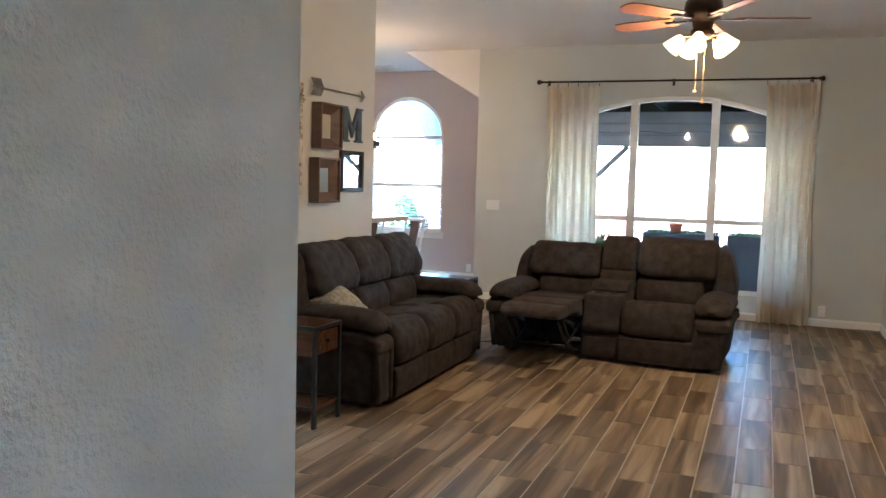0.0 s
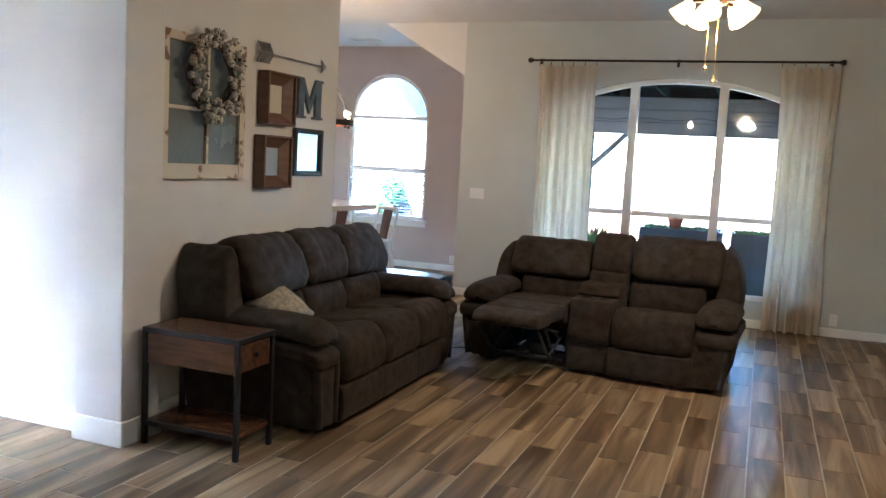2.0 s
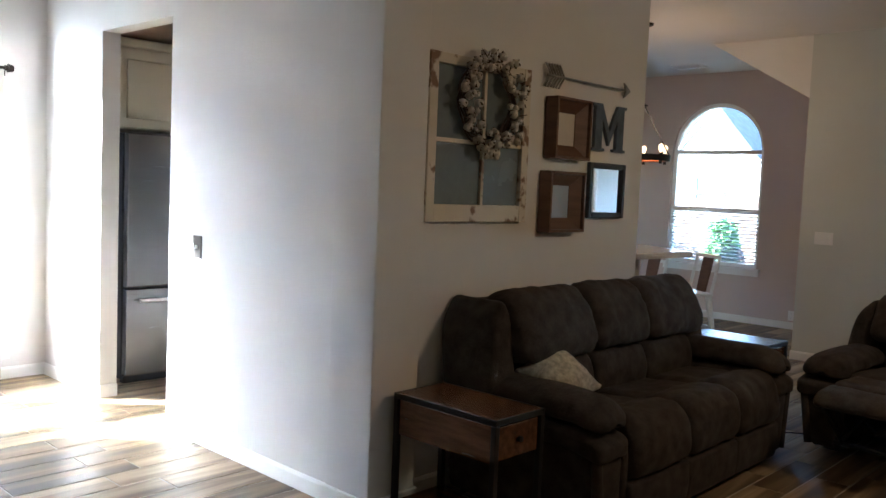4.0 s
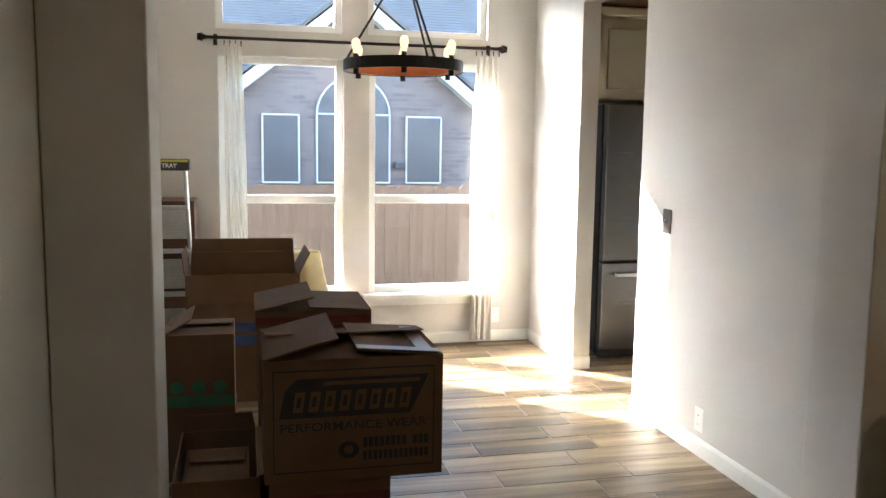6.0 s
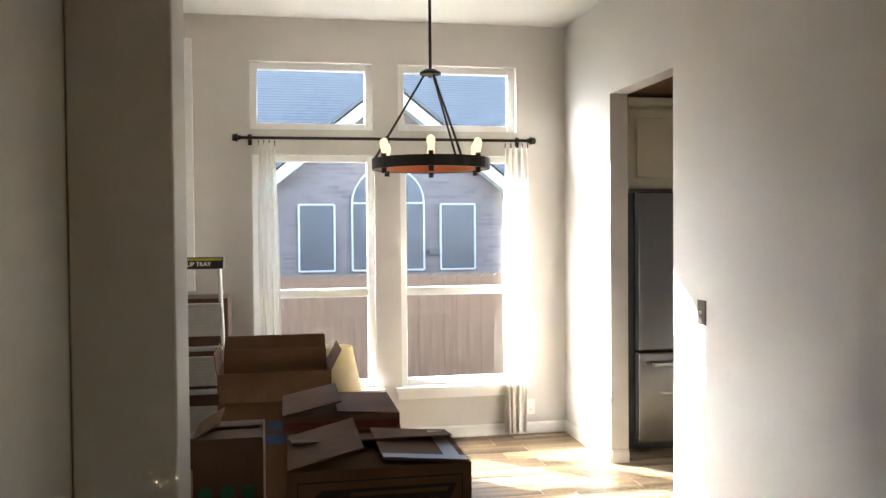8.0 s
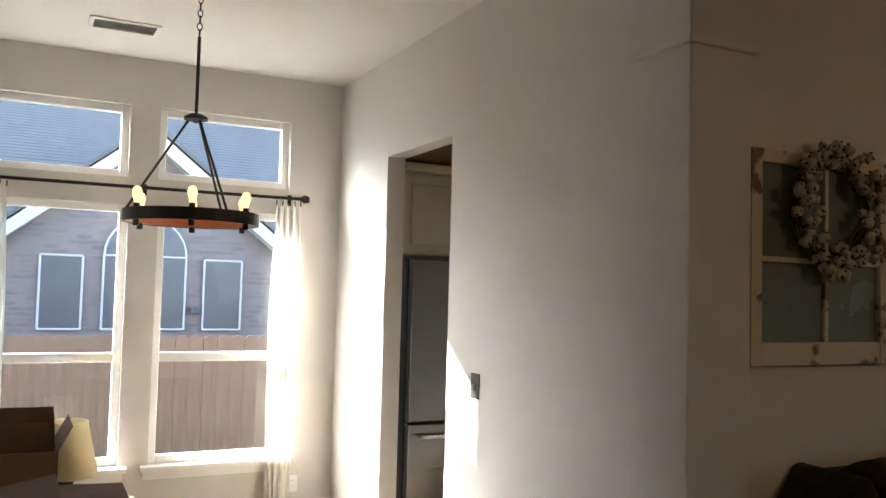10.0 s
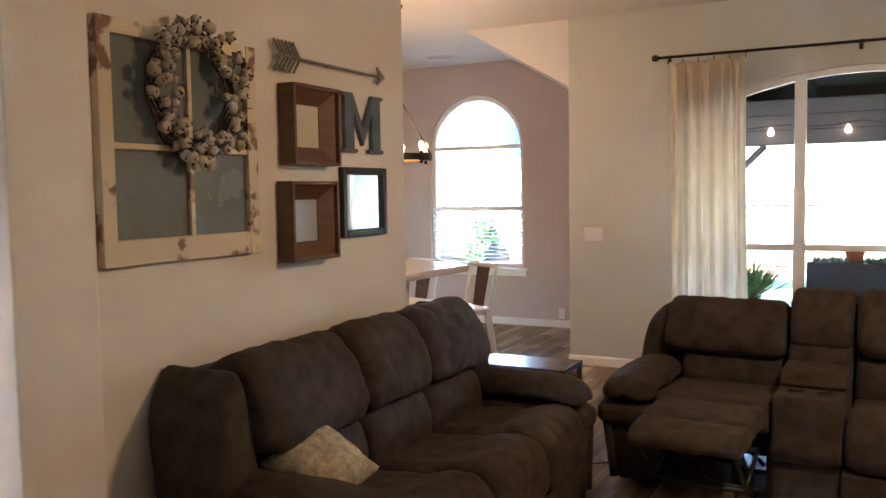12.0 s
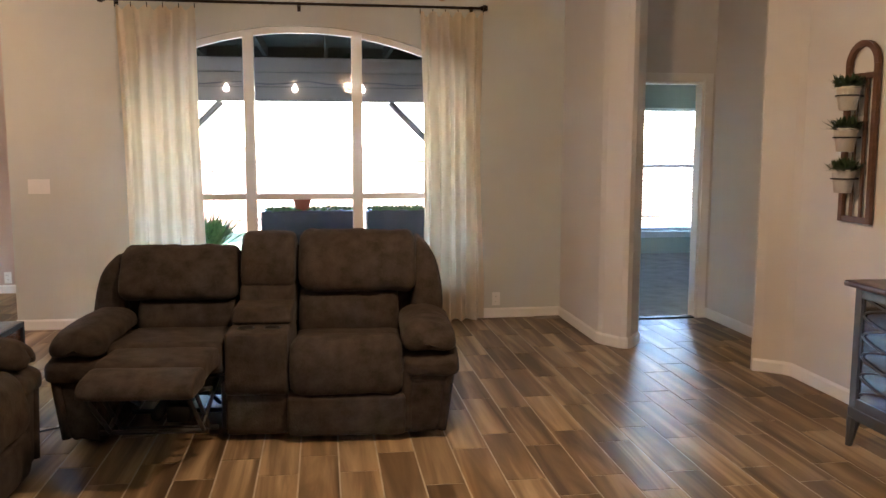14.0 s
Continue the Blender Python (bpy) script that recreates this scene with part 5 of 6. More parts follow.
def wall_plate(at, label, w=0.07, h=0.115, kind="switch", material=TRIM, gangs=1):
    t = thing("light_switch" if kind == "switch" else "power_outlet", at, label, "switch" if kind == "switch" else "outlet", "switches and outlets")
    part("plate", box(-w / 2, w / 2, -0.006, -0.0005, -h / 2, h / 2, 0.002), material, t)
    if kind == "switch":
        for g in range(gangs):
            xx = (g - (gangs - 1) / 2) * 0.046
            part("toggle", box(xx - 0.005, xx + 0.005, -0.016, -0.0065, -0.009, 0.009, 0.001), TRIM, t)
    else:
        for z in (-0.022, 0.022):
            s = part("socket", box(-0.016, 0.016, -0.0085, -0.0065, z - 0.014, z + 0.014, 0.002), material, t)
            for xx in (-0.006, 0.006):
                part("slot", box(xx - 0.0012, xx + 0.0012, -0.0092, -0.0087, z - 0.003, z + 0.006), BLACKP, s)
    return t


wall_plate(pose(-2.05, 10.1, 1.16), "white triple light switch on the back wall", 0.165, kind="switch", gangs=3)
wall_plate(pose(1.665, 10.1, 0.165), "white power outlet low on the back wall", kind="outlet")
wall_plate(pose(-2.98, 11.95, 0.16), "white power outlet in the breakfast corner", kind="outlet")
wall_plate(pose(2.24, 9.14, 1.07, 0, 0, 90), "white light switch beside the hall opening", kind="switch")
wall_plate(pose(-3.08, 4.53, 0.175), "white power outlet above the dining baseboard", kind="outlet")
wall_plate(pose(-5.58, 4.25, 0.20, 0, 0, 90), "white power outlet below the dining curtain", kind="outlet")
RUSTM = varied(mat("rustic_bronze_plate", (0.08, 0.065, 0.05), 0.45, 0.6), 12, 0.3, 80, 0.2)
wall_plate(pose(-3.48, 4.53, 1.10), "rustic bronze light switch plate in the dining room", 0.085, 0.125, material=RUSTM)


def air_vent(at, label):
    t = thing("ceiling_vent", at, label, "vent", "ceiling vents")
    fb = box(-0.19, 0.19, -0.11, -0.085, -0.012, -0.0005, 0.003)
    box(-0.19, 0.19, 0.085, 0.11, -0.012, -0.0005, 0.003, bm=fb)
    box(-0.19, -0.165, -0.085, 0.085, -0.012, -0.0005, 0.003, bm=fb)
    box(0.165, 0.19, -0.085, 0.085, -0.012, -0.0005, 0.003, bm=fb)
    part("frame", fb, TRIM, t)
    part("backing", box(-0.165, 0.165, -0.085, 0.085, -0.003, -0.001), GREYC, t)
    for i in range(8):
        yy = -0.075 + i * 0.0215
        part("louvre", sheet([(-0.163, 0), (0.163, 0), (0.163, 0.012), (-0.163, 0.012)], lambda u, v, q: (u, yy + v, -0.011 + v * 0.5 + q), 0, 0.0015), TRIM, t)
    return t


air_vent(pose(-4.90, 2.97, CEIL_Z, 0, 0, 90), "white louvred air vent in the dining ceiling")
air_vent(pose(-4.15, 11.34, CEIL_Z), "white louvred air vent in the breakfast ceiling")


# ---------- moving boxes ----------
INK = varied(mat("black_box_print", (0.035, 0.03, 0.027), 0.8), 12, 0.2, 120, 0.1)
GREENI = varied(mat("green_box_print", (0.05, 0.16, 0.08), 0.8), 12, 0.2, 120, 0.1)
BLUEI = varied(mat("blue_box_print", (0.06, 0.10, 0.22), 0.8), 12, 0.2, 120, 0.1)
REDI = varied(mat("red_box_print", (0.15, 0.032, 0.028), 0.8), 12, 0.2, 120, 0.1)
TAPE = mat("clear_packing_tape", (0.26, 0.18, 0.11), 0.3)


def flap(u_axis, hinge, run, length, angle, out, th=0.005):
    """A box flap: from a hinge point along u_axis for run metres, folded out by angle (0: level, 90: straight up)."""
    u = Vector(u_axis).normalized()
    o = Vector(out).normalized()
    w = o * math.cos(radians(angle)) + Vector((0, 0, 1)) * math.sin(radians(angle))
    nrm = u.cross(w).normalized() * th
    h = Vector(hinge)
    q = [h, h + u * run, h + u * (run - 0.012) + w * length, h + u * 0.012 + w * length]
    bm = bmesh.new()
    lo = [bm.verts.new(p) for p in q]
    hi = [bm.verts.new(p + nrm) for p in q]
    bm.faces.new(lo), bm.faces.new(hi)
    for i in range(4):
        bm.faces.new((lo[i], lo[(i + 1) % 4], hi[(i + 1) % 4], hi[i]))
    return bm


def carton(at, w, d, h, label, flaps=(), open_top=False, band=None, name="cardboard_box"):
    """w along y, d along x (front at x = 0, going back), h up. flaps: (side, angle, length)."""
    t = thing(name, at, label, "box", "moving boxes")
    th = 0.006
    bm = bmesh.new()
    rings = [[bm.verts.new(p) for p in ((-d + o, o, z), (-o, o, z), (-o, w - o, z), (-d + o, w - o, z))] for o, z in ((0, 0), (0, h), (th, h), (th, th))]
    bm.faces.new(rings[0]), bm.faces.new(rings[3])
    for lo, hi in zip(rings, rings[1:]):
        for i in range(4):
            bm.faces.new((lo[i], lo[(i + 1) % 4], hi[(i + 1) % 4], hi[i]))
    part("carton", bm, CARD, t)
    if not open_top:
        part("lid", box(-d + th, -th, th, w - th, h - 0.012, h - 0.006), CARD, t)
    for side, ang, ln in flaps:
        if side == "front":
            f = flap((0, 1, 0), (0, 0.004, h), w - 0.008, ln, ang, (-1, 0, 0))
        elif side == "back":
            f = flap((0, 1, 0), (-d, 0.004, h), w - 0.008, ln, ang, (1, 0, 0))
        elif side == "left":
            f = flap((1, 0, 0), (-d + 0.004, 0, h), d - 0.008, ln, ang, (0, 1, 0))
        else:
            f = flap((1, 0, 0), (-d + 0.004, w, h), d - 0.008, ln, ang, (0, -1, 0))
        part("flap", f, CARD, t)
    if band:
        part("print_band", box(0.0006, 0.0014, 0.0, w, band[0], band[1]), band[2], t)
    return t


def bars(parent, boxes, material, name="print_bar"):
    for a, b, c, d in boxes:
        part(name, box(0.0006, 0.0014, a, b, c, d), material, parent)


def lettering(body, parent, at, size, material, squash=1.0):
    cu = bpy.data.curves.new("lettering", "FONT")
    cu.body, cu.size, cu.extrude, cu.align_x, cu.offset = body, size, 0.0006, "CENTER", 0.0005
    cu.materials.append(material)
    o = new("lettering", cu)
    o.parent = parent
    o.matrix_basis = at @ Matrix.Diagonal((squash, 1, 1, 1))
    return o


# stack in front: low box and the large printed box on it
low = carton(pose(-2.13, 2.47, 0), 0.385, 0.38, 0.41, "low brown cardboard box with red print under larger box", [("front", 2, 0.19), ("back", 2, 0.19)], band=(0.27, 0.36, REDI))
bars(low, [(0.06, 0.12, 0.10, 0.17), (0.17, 0.23, 0.10, 0.17), (0.28, 0.34, 0.10, 0.17)], REDI)
big = carton(pose(-2.09, 2.455, 0.42) @ Matrix.Diagonal((0.95, 0.911, 0.918, 1)), 0.615, 0.46, 0.425, "large brown cardboard box with black print and torn flaps", [("left", 14, 0.26), ("right", 5, 0.30), ("back", 9, 0.22)])
frame_lines = [(0.03, 0.585, 0.385, 0.390), (0.03, 0.585, 0.035, 0.040), (0.03, 0.034, 0.04, 0.385), (0.581, 0.585, 0.04, 0.385)]
bars(big, frame_lines, INK, "print_line")
SH = lambda u, v, t: (t, u, v)
part("print_badge", sheet([(0.05, 0.225), (0.50, 0.225), (0.565, 0.36), (0.11, 0.36), (0.07, 0.32)], SH, 0.0006, 0.0012), INK, big, "black slanted badge print")
for i in range(8):
    u = 0.095 + i * 0.052
    part("print_mark", sheet([(u, 0.245), (u + 0.034, 0.245), (u + 0.045, 0.315), (u + 0.011, 0.315)], SH, 0.0013, 0.0018), CARD, big)
    part("print_core", sheet([(u + 0.012, 0.262), (u + 0.026, 0.262), (u + 0.031, 0.298), (u + 0.017, 0.298)], SH, 0.0019, 0.0022), INK, big)
part("print_mark", sheet([(0.20, 0.335), (0.53, 0.335), (0.537, 0.348), (0.205, 0.348)], SH, 0.0013, 0.0018), CARD, big)
lettering("PERFORMANCE WEAR", big, pose(0.0008, 0.305, 0.178, 90, 0, 90), 0.042, INK, 1.2)
part("print_disc", sheet([(0.285 + 0.036 * math.cos(i / 20 * 2 * math.pi), 0.105 + 0.03 * math.sin(i / 20 * 2 * math.pi)) for i in range(20)], SH, 0.0006, 0.0012), INK, big)
part("print_spot", sheet([(0.285 + 0.018 * math.cos(i / 6 * 2 * math.pi), 0.105 + 0.016 * math.sin(i / 6 * 2 * math.pi)) for i in range(6)], SH, 0.0013, 0.0018), CARD, big)
for i in range(12):
    if i != 8:
        bars(big, [(0.335 + i * 0.0195, 0.350 + i * 0.0195, 0.112, 0.146)], INK)
for i in range(13):
    bars(big, [(0.335 + i * 0.018, 0.348 + i * 0.018, 0.066, 0.098)], INK)
part("tape_strip", box(-0.40, -0.03, -0.085, -0.03, 0.0065, 0.0075), TAPE, big, "shiny clear packing tape", at=pose(0, 0.615, 0.425, -5, 0, 0))
part("tape_strip", box(-0.055, -0.004, -0.30, -0.01, 0.0068, 0.0078), TAPE, big, "shiny clear packing tape", at=pose(0, 0.615, 0.425, -5, 0, 0))

left = carton(pose(-2.16, 2.175, 0), 0.265, 0.48, 0.42, "open brown cardboard box on the floor", [("right", 168, 0.14), ("back", 100, 0.06)], True)
inner = carton(pose(-2.20, 2.20, 0.007), 0.21, 0.34, 0.38, "small tan cardboard box packed inside open one", [("front", 3, 0.14), ("back", 3, 0.14)])
under = carton(pose(-3.22, 2.06, 0), 0.30, 0.36, 0.28, "plain brown cardboard box under green-printed one", [("front", 2, 0.17), ("back", 2, 0.17)])
green = carton(pose(-3.20, 2.065, 0.29), 0.29, 0.36, 0.36, "brown cardboard box with green print and open flap", [("back", 6, 0.2), ("left", 30, 0.13), ("front", 4, 0.12)], band=(0.05, 0.10, GREENI))
for i in range(3):
    part("print_disc", sheet([(0.05 + i * 0.09 + 0.03 * math.cos(k / 14 * 2 * math.pi), 0.135 + 0.03 * math.sin(k / 14 * 2 * math.pi)) for k in range(14)], SH, 0.0006, 0.0012), GREENI, green)
part("print_patch", box(-0.11, -0.03, 0.05, 0.2, 0.353, 0.3545), GREENI, green)
tall = carton(pose(-4.35, 2.08, 0), 0.63, 0.46, 0.735, "tall open cardboard box with flaps standing up", [("front", 262, 0.16), ("back", 84, 0.16), ("right", 118, 0.13), ("left", 97, 0.12)], True)
part("inner_flap", box(-0.26, -0.254, 0.03, 0.59, 0.50, 0.835), CARD, tall)
part("wordmark_bar", box(0.0006, 0.0014, 0.26, 0.43, 0.33, 0.39), BLUEI, tall)
part("wordmark_bar", box(0.0006, 0.0014, 0.27, 0.43, 0.41, 0.46), BLUEI, tall)
mid_ = carton(pose(-2.68, 2.45, 0), 0.42, 0.36, 0.775, "brown cardboard box behind the printed one", [("front", 1, 0.16), ("back", 1, 0.16)])
flat = carton(pose(-2.66, 2.44, 0.79), 0.43, 0.40, 0.06, "shallow brown box with red print and torn lid", [("left", 12, 0.22), ("right", 3, 0.23)], band=(0.01, 0.04, REDI))

# table lamp with a cream shade
LSH = varied(mat("cream_lamp_shade", (0.72, 0.64, 0.44), 0.9, spec=0.1), 8, 0.05, 160, 0.2)
cloth(LSH, 0.4)
lp = thing("table_lamp", pose(-5.12, 2.785, 0.265), "cream cone-shaded table lamp standing on a box", "lamp")
part("shade", lathe([(0.105, 0.50), (0.17, 0.19), (0.168, 0.19), (0.103, 0.50)], 28), LSH, lp, "cream fabric cone shade", smooth=True)
part("stem", lathe([(0.0, 0.0), (0.09, 0.0), (0.085, 0.02), (0.02, 0.035), (0.03, 0.10), (0.045, 0.16), (0.02, 0.24), (0.008, 0.26), (0.008, 0.47), (0.0, 0.47)], 24), BRONZE, lp, smooth=True)
carton(pose(-4.90, 2.73, 0), 0.45, 0.42, 0.26, "low brown cardboard box under the table lamp", [("front", 1, 0.2), ("back", 1, 0.2)])

# chest with slatted drawers and folding ladder
LOUV = varied(mat("white_slat_paint", (0.62, 0.60, 0.55), 0.6), 10, 0.1, 90, 0.1)
ch = thing("slatted_chest", pose(-5.12, 1.775, 0), "dark brown chest with white slatted drawer fronts", "chest")
part("carcass", box(-0.40, 0.0, 0, 0.32, 0.0, 1.10, 0.004), BROWNW, ch)
for k, z in enumerate((0.22, 0.54, 0.86)):
    d = part("drawer", box(0.001, 0.014, 0.02, 0.285, z, z + 0.19, 0.003), LOUV, ch)
    for i in range(8):
        part("slat", box(0.0145, 0.019, 0.025, 0.28, z + 0.012 + i * 0.022, z + 0.026 + i * 0.022), LOUV, d)
YELL = mat("yellow_plastic", (0.45, 0.40, 0.03), 0.5)
ALU = varied(mat("ladder_aluminium", (0.55, 0.55, 0.54), 0.35, 0.8), 8, 0.1, 90, 0.1)
ld = thing("step_ladder", pose(-4.95, 1.80, 0), "folded aluminium step ladder with black and yellow top", "ladder")
for y, lean in ((0.0, 0.02), (0.255, 0.05)):
    part("rail", rod((0.0, y + lean, 0.0), (-0.02, y, 1.30), 0.014, sides=8), ALU, ld)
    part("rear_rail", rod((-0.16, y + lean, 0.0), (-0.03, y, 1.30), 0.012, sides=8), BLACKP, ld)
part("top_cap", box(-0.10, 0.05, -0.03, 0.285, 1.30, 1.37, 0.008), BLACKP, ld)
part("yellow_edge", box(0.0505, 0.053, -0.02, 0.275, 1.352, 1.366), YELL, ld)
lettering("FLIP TRAY", ld, pose(0.0510, 0.13, 1.318, 90, 0, 90), 0.036, VINYL)
for z in (0.25, 0.52, 0.79, 1.06):
    part("tread", box(-0.05, 0.03, 0.02, 0.27, z, z + 0.022, 0.003), ALU, ld)

tagged(part("leaning_panel", box(-5.576, -5.53, 1.765, 1.85, 1.12, 2.85, 0.004), VINYL), "tall white framed board in the dining corner", "panel")

# power cord on the floor by the loveseat
cu = bmesh.new()
pts = [(-1.20, 7.55, 0.008), (-1.28, 7.5, 0.008), (-1.34, 7.42, 0.008), (-1.45, 7.46, 0.008), (-1.56, 7.55, 0.008)]
for a, b in zip(pts, pts[1:]):
    rod(a, b, 0.005, sides=6, bm=cu)
tagged(part("floor_cable", cu, BLACKP), "black electric cable lying on the floor", "cable")


# ---------- outside ----------
def fence(name, place, u0, u1, t, z0, z1, label, inward=1):
    e = thing(name, Matrix.Identity(4), label, "fence")
    n = int((u1 - u0) / 0.145)
    rng = random.Random(len(label))
    meshes = []
    for k in range(6):
        hh = z1 - z0 + rng.uniform(-0.02, 0.02)
        bm = sheet([(0.001, 0), (0.144, 0), (0.144, hh - 0.04), (0.105, hh), (0.04, hh), (0.001, hh - 0.04)], lambda u, v, q: place(u, v, q), 0, 0.016)
        meshes.append(finish("picket", bm, CEDAR))
    for i in range(n):
        o = new("picket", meshes[rng.randrange(6)])
        o.parent, o.location = e, place(u0 + i * 0.145, z0, t + rng.uniform(0, 0.006))
    for z in (z0 + 0.3, z1 - 0.35):
        part("rail", sheet([(u0, z), (u1, z), (u1, z + 0.09), (u0, z + 0.09)], place, t - inward * 0.045, t - inward * 0.003), CEDAR, e)
    return e


fence("side_fence", AY, -3.0, 9.0, -9.0, -0.5, 1.03, "weathered cedar picket fence between the houses")
fence("back_fence", AX, -16.0, 16.0, 23.0, -0.5, 1.5, "sunlit cedar picket fence behind the yard")

FASCIA = varied(mat("white_fascia_paint", (0.42, 0.41, 0.40), 0.5), 3, 0.05, 60, 0.05)
SCREEN = varied(mat("dark_window_screen", (0.06, 0.065, 0.075), 0.35), 3, 0.15, 90, 0.05)


def house_window(parent, y0, y1, z0, z1, x, arch=False):
    mid, r = (y0 + y1) / 2, (y1 - y0) / 2
    out = [(y0, z0), (y1, z0), (y1, z1)] + ([(mid + r * math.cos(i / 14 * math.pi), z1 + r * math.sin(i / 14 * math.pi)) for i in range(1, 14)] if arch else []) + [(y0, z1)]
    w = part("house_window", sheet(out, AY, x, x + 0.03), SCREEN, parent, "dark screened window")
    fb = bmesh.new()
    c = (mid, (z0 + z1) / 2)
    for (a, b), (a2, b2) in zip(out, out[1:] + out[:1]):
        rod((x + 0.035, a, b), (x + 0.035, a2, b2), 0.017, sides=6, bm=fb)
    if arch:
        rod((x + 0.035, y0, z1), (x + 0.035, y1, z1), 0.015, sides=6, bm=fb)
        rod((x + 0.035, mid, z0), (x + 0.035, mid, z1 + r), 0.018, sides=6, bm=fb)
    part("window_frame", fb, FASCIA, w)
    return w


HX = -13.0
h = thing("brick_house", Matrix.Identity(4), "grey brick neighbour house with shingle roof and white gable trim", "house")
gab = [(0.76, -0.5), (7.46, -0.5), (7.46, 0.98), (4.11, 3.66), (0.76, 0.98)]
part("gable_wall", sheet(gab, AY, HX - 0.2, HX), BRICK, h)
part("side_wall", box(HX - 12, HX - 1.0, -8, 16, -0.5, 2.5), BRICK, h)
for s in (-1, 1):
    e0, e1 = (4.11, 3.86), (4.11 - s * 3.7, 0.90)
    part("fascia", sheet([e0, e1, (e1[0], e1[1] - 0.2), (e0[0], e0[1] - 0.22)], AY, HX + 0.02, HX + 0.30), FASCIA, h)
    bm = bmesh.new()
    q = [(HX + 0.35, e0[0], e0[1] + 0.03), (HX + 0.35, e1[0], e1[1] + 0.03), (HX - 6, e1[0], e1[1] + 0.03), (HX - 6, e0[0], e0[1] + 0.03)]
    lo = [bm.verts.new(v) for v in q]
    hi = [bm.verts.new((v[0], v[1], v[2] + 0.06)) for v in q]
    bm.faces.new(lo), bm.faces.new(hi)
    for i in range(4):
        bm.faces.new((lo[i], lo[(i + 1) % 4], hi[(i + 1) % 4], hi[i]))
    part("gable_roof", bm, SHINGLE, h)
# main roof rises behind the gable, in courses
bm = bmesh.new()
rows = 90
for i in range(rows):
    f0, f1 = i / rows, (i + 1) / rows
    xa, za = HX - 0.6 - 9.0 * f0, 2.45 + 6.0 * f0
    xb, zb = HX - 0.6 - 9.0 * f1, 2.45 + 6.0 * f1
    q = [(xa, -9, za + 0.006), (xa, 17, za + 0.006), (xb, 17, zb), (xb, -9, zb)]
    vs = [bm.verts.new(v) for v in q]
    bm.faces.new(vs)
    vs2 = [bm.verts.new((xa, y, za - 0.006)) for y in (-9, 17)]
    bm.faces.new((vs[0], vs[1], vs2[1], vs2[0]))
part("main_roof", bm, SHINGLE, h)
house_window(h, 2.69, 3.25, 0.88, 1.935, HX + 0.001)
house_window(h, 3.53, 4.69, 0.88, 1.96, HX + 0.001, True)
house_window(h, 4.965, 5.535, 0.88, 1.94, HX + 0.001)
part("meter_box", box(HX, HX + 0.12, 4.77, 4.92, 1.12, 1.22, 0.01), GREYC, h)

# house beyond the breakfast window
REDBRICK = varied(mat("red_brick_wall", (0.22, 0.10, 0.075), 0.9), 5, 0.2, 40, 0.3)
SIDING = varied(mat("pale_house_siding", (0.60, 0.57, 0.52), 0.8), 2, 0.08, 40, 0.2, (1, 1, 8))
n2 = thing("far_house", pose(-10.85, 26.0, -0.5), "pale gabled house with a slate-grey hipped roof beyond the fence", "house")
part("wall", box(-7.0, 3.6, 0.6, 8, 0, 3.0), SIDING, n2)
part("gable_wall", sheet([(-2.0, 0.0), (1.9, 0.0), (1.9, 2.45), (0.0, 4.72), (-2.0, 2.45)], lambda u, v, t: (u, t, v), 0.0, 0.58), SIDING, n2)
for sx in (-1, 1):
    part("rake_board", sheet([(0.0, 4.86), (sx * 2.15, 2.30), (sx * 2.15, 2.12), (0.0, 4.66)], lambda u, v, t: (u, t, v), -0.08, -0.004), FASCIA, n2)
    bm = bmesh.new()
    lower = [(0.0, -0.1, 4.88), (sx * 2.2, -0.1, 2.28), (sx * 2.2, 4.0, 2.28), (0.0, 4.0, 4.88)]
    q = [[bm.verts.new((p[0], p[1], p[2] + dz)) for p in lower] for dz in (0, 0.07)]
    bm.faces.new(q[0]), bm.faces.new(q[1])
    for k in range(4):
        bm.faces.new((q[0][k], q[0][(k + 1) % 4], q[1][(k + 1) % 4], q[1][k]))
    part("gable_roof", bm, SHINGLE, n2)
bm = bmesh.new()
vs = [bm.verts.new(v) for v in ((-7.5, 0.1, 2.95), (4.1, 0.1, 2.95), (0.3, 4.2, 5.05), (-3.4, 4.2, 5.05), (-7.5, 8.5, 2.95), (4.1, 8.5, 2.95))]
for fc in ((0, 1, 2, 3), (4, 5, 2, 3), (0, 3, 4), (1, 2, 5), (0, 1, 5, 4)):
    bm.faces.new([vs[i] for i in fc])
part("roof", bm, SHINGLE, n2)
part("fascia", box(-7.5, 4.1, 0.04, 0.096, 2.80, 3.0), FASCIA, n2)
for xx, yy in ((-5.0, 0.6), (2.5, 0.6), (0.0, 0.0)):
    w = part("window", box(xx - 0.42, xx + 0.42, yy - 0.03, yy - 0.004, 1.7, 2.6), SCREEN, n2)
    part("window_frame", box(xx - 0.48, xx + 0.48, yy - 0.06, yy - 0.031, 2.12, 2.18), FASCIA, w)
    for sx in (-0.45, 0.45):
        part("window_frame", box(xx + sx - 0.03, xx + sx + 0.03, yy - 0.06, yy - 0.004, 1.68, 2.62), FASCIA, w)
yw = thing("garden_wall", pose(-6.2, 20.5, -0.5), "red brick garden wall with a flat coping", "wall")
part("brickwork", box(-0.75, 4.2, -0.1, 0.1, 0, 1.5, 0.01), REDBRICK, yw)
part("coping", box(-0.8, 4.25, -0.14, 0.14, 1.502, 1.56, 0.008), CONCRETE, yw)

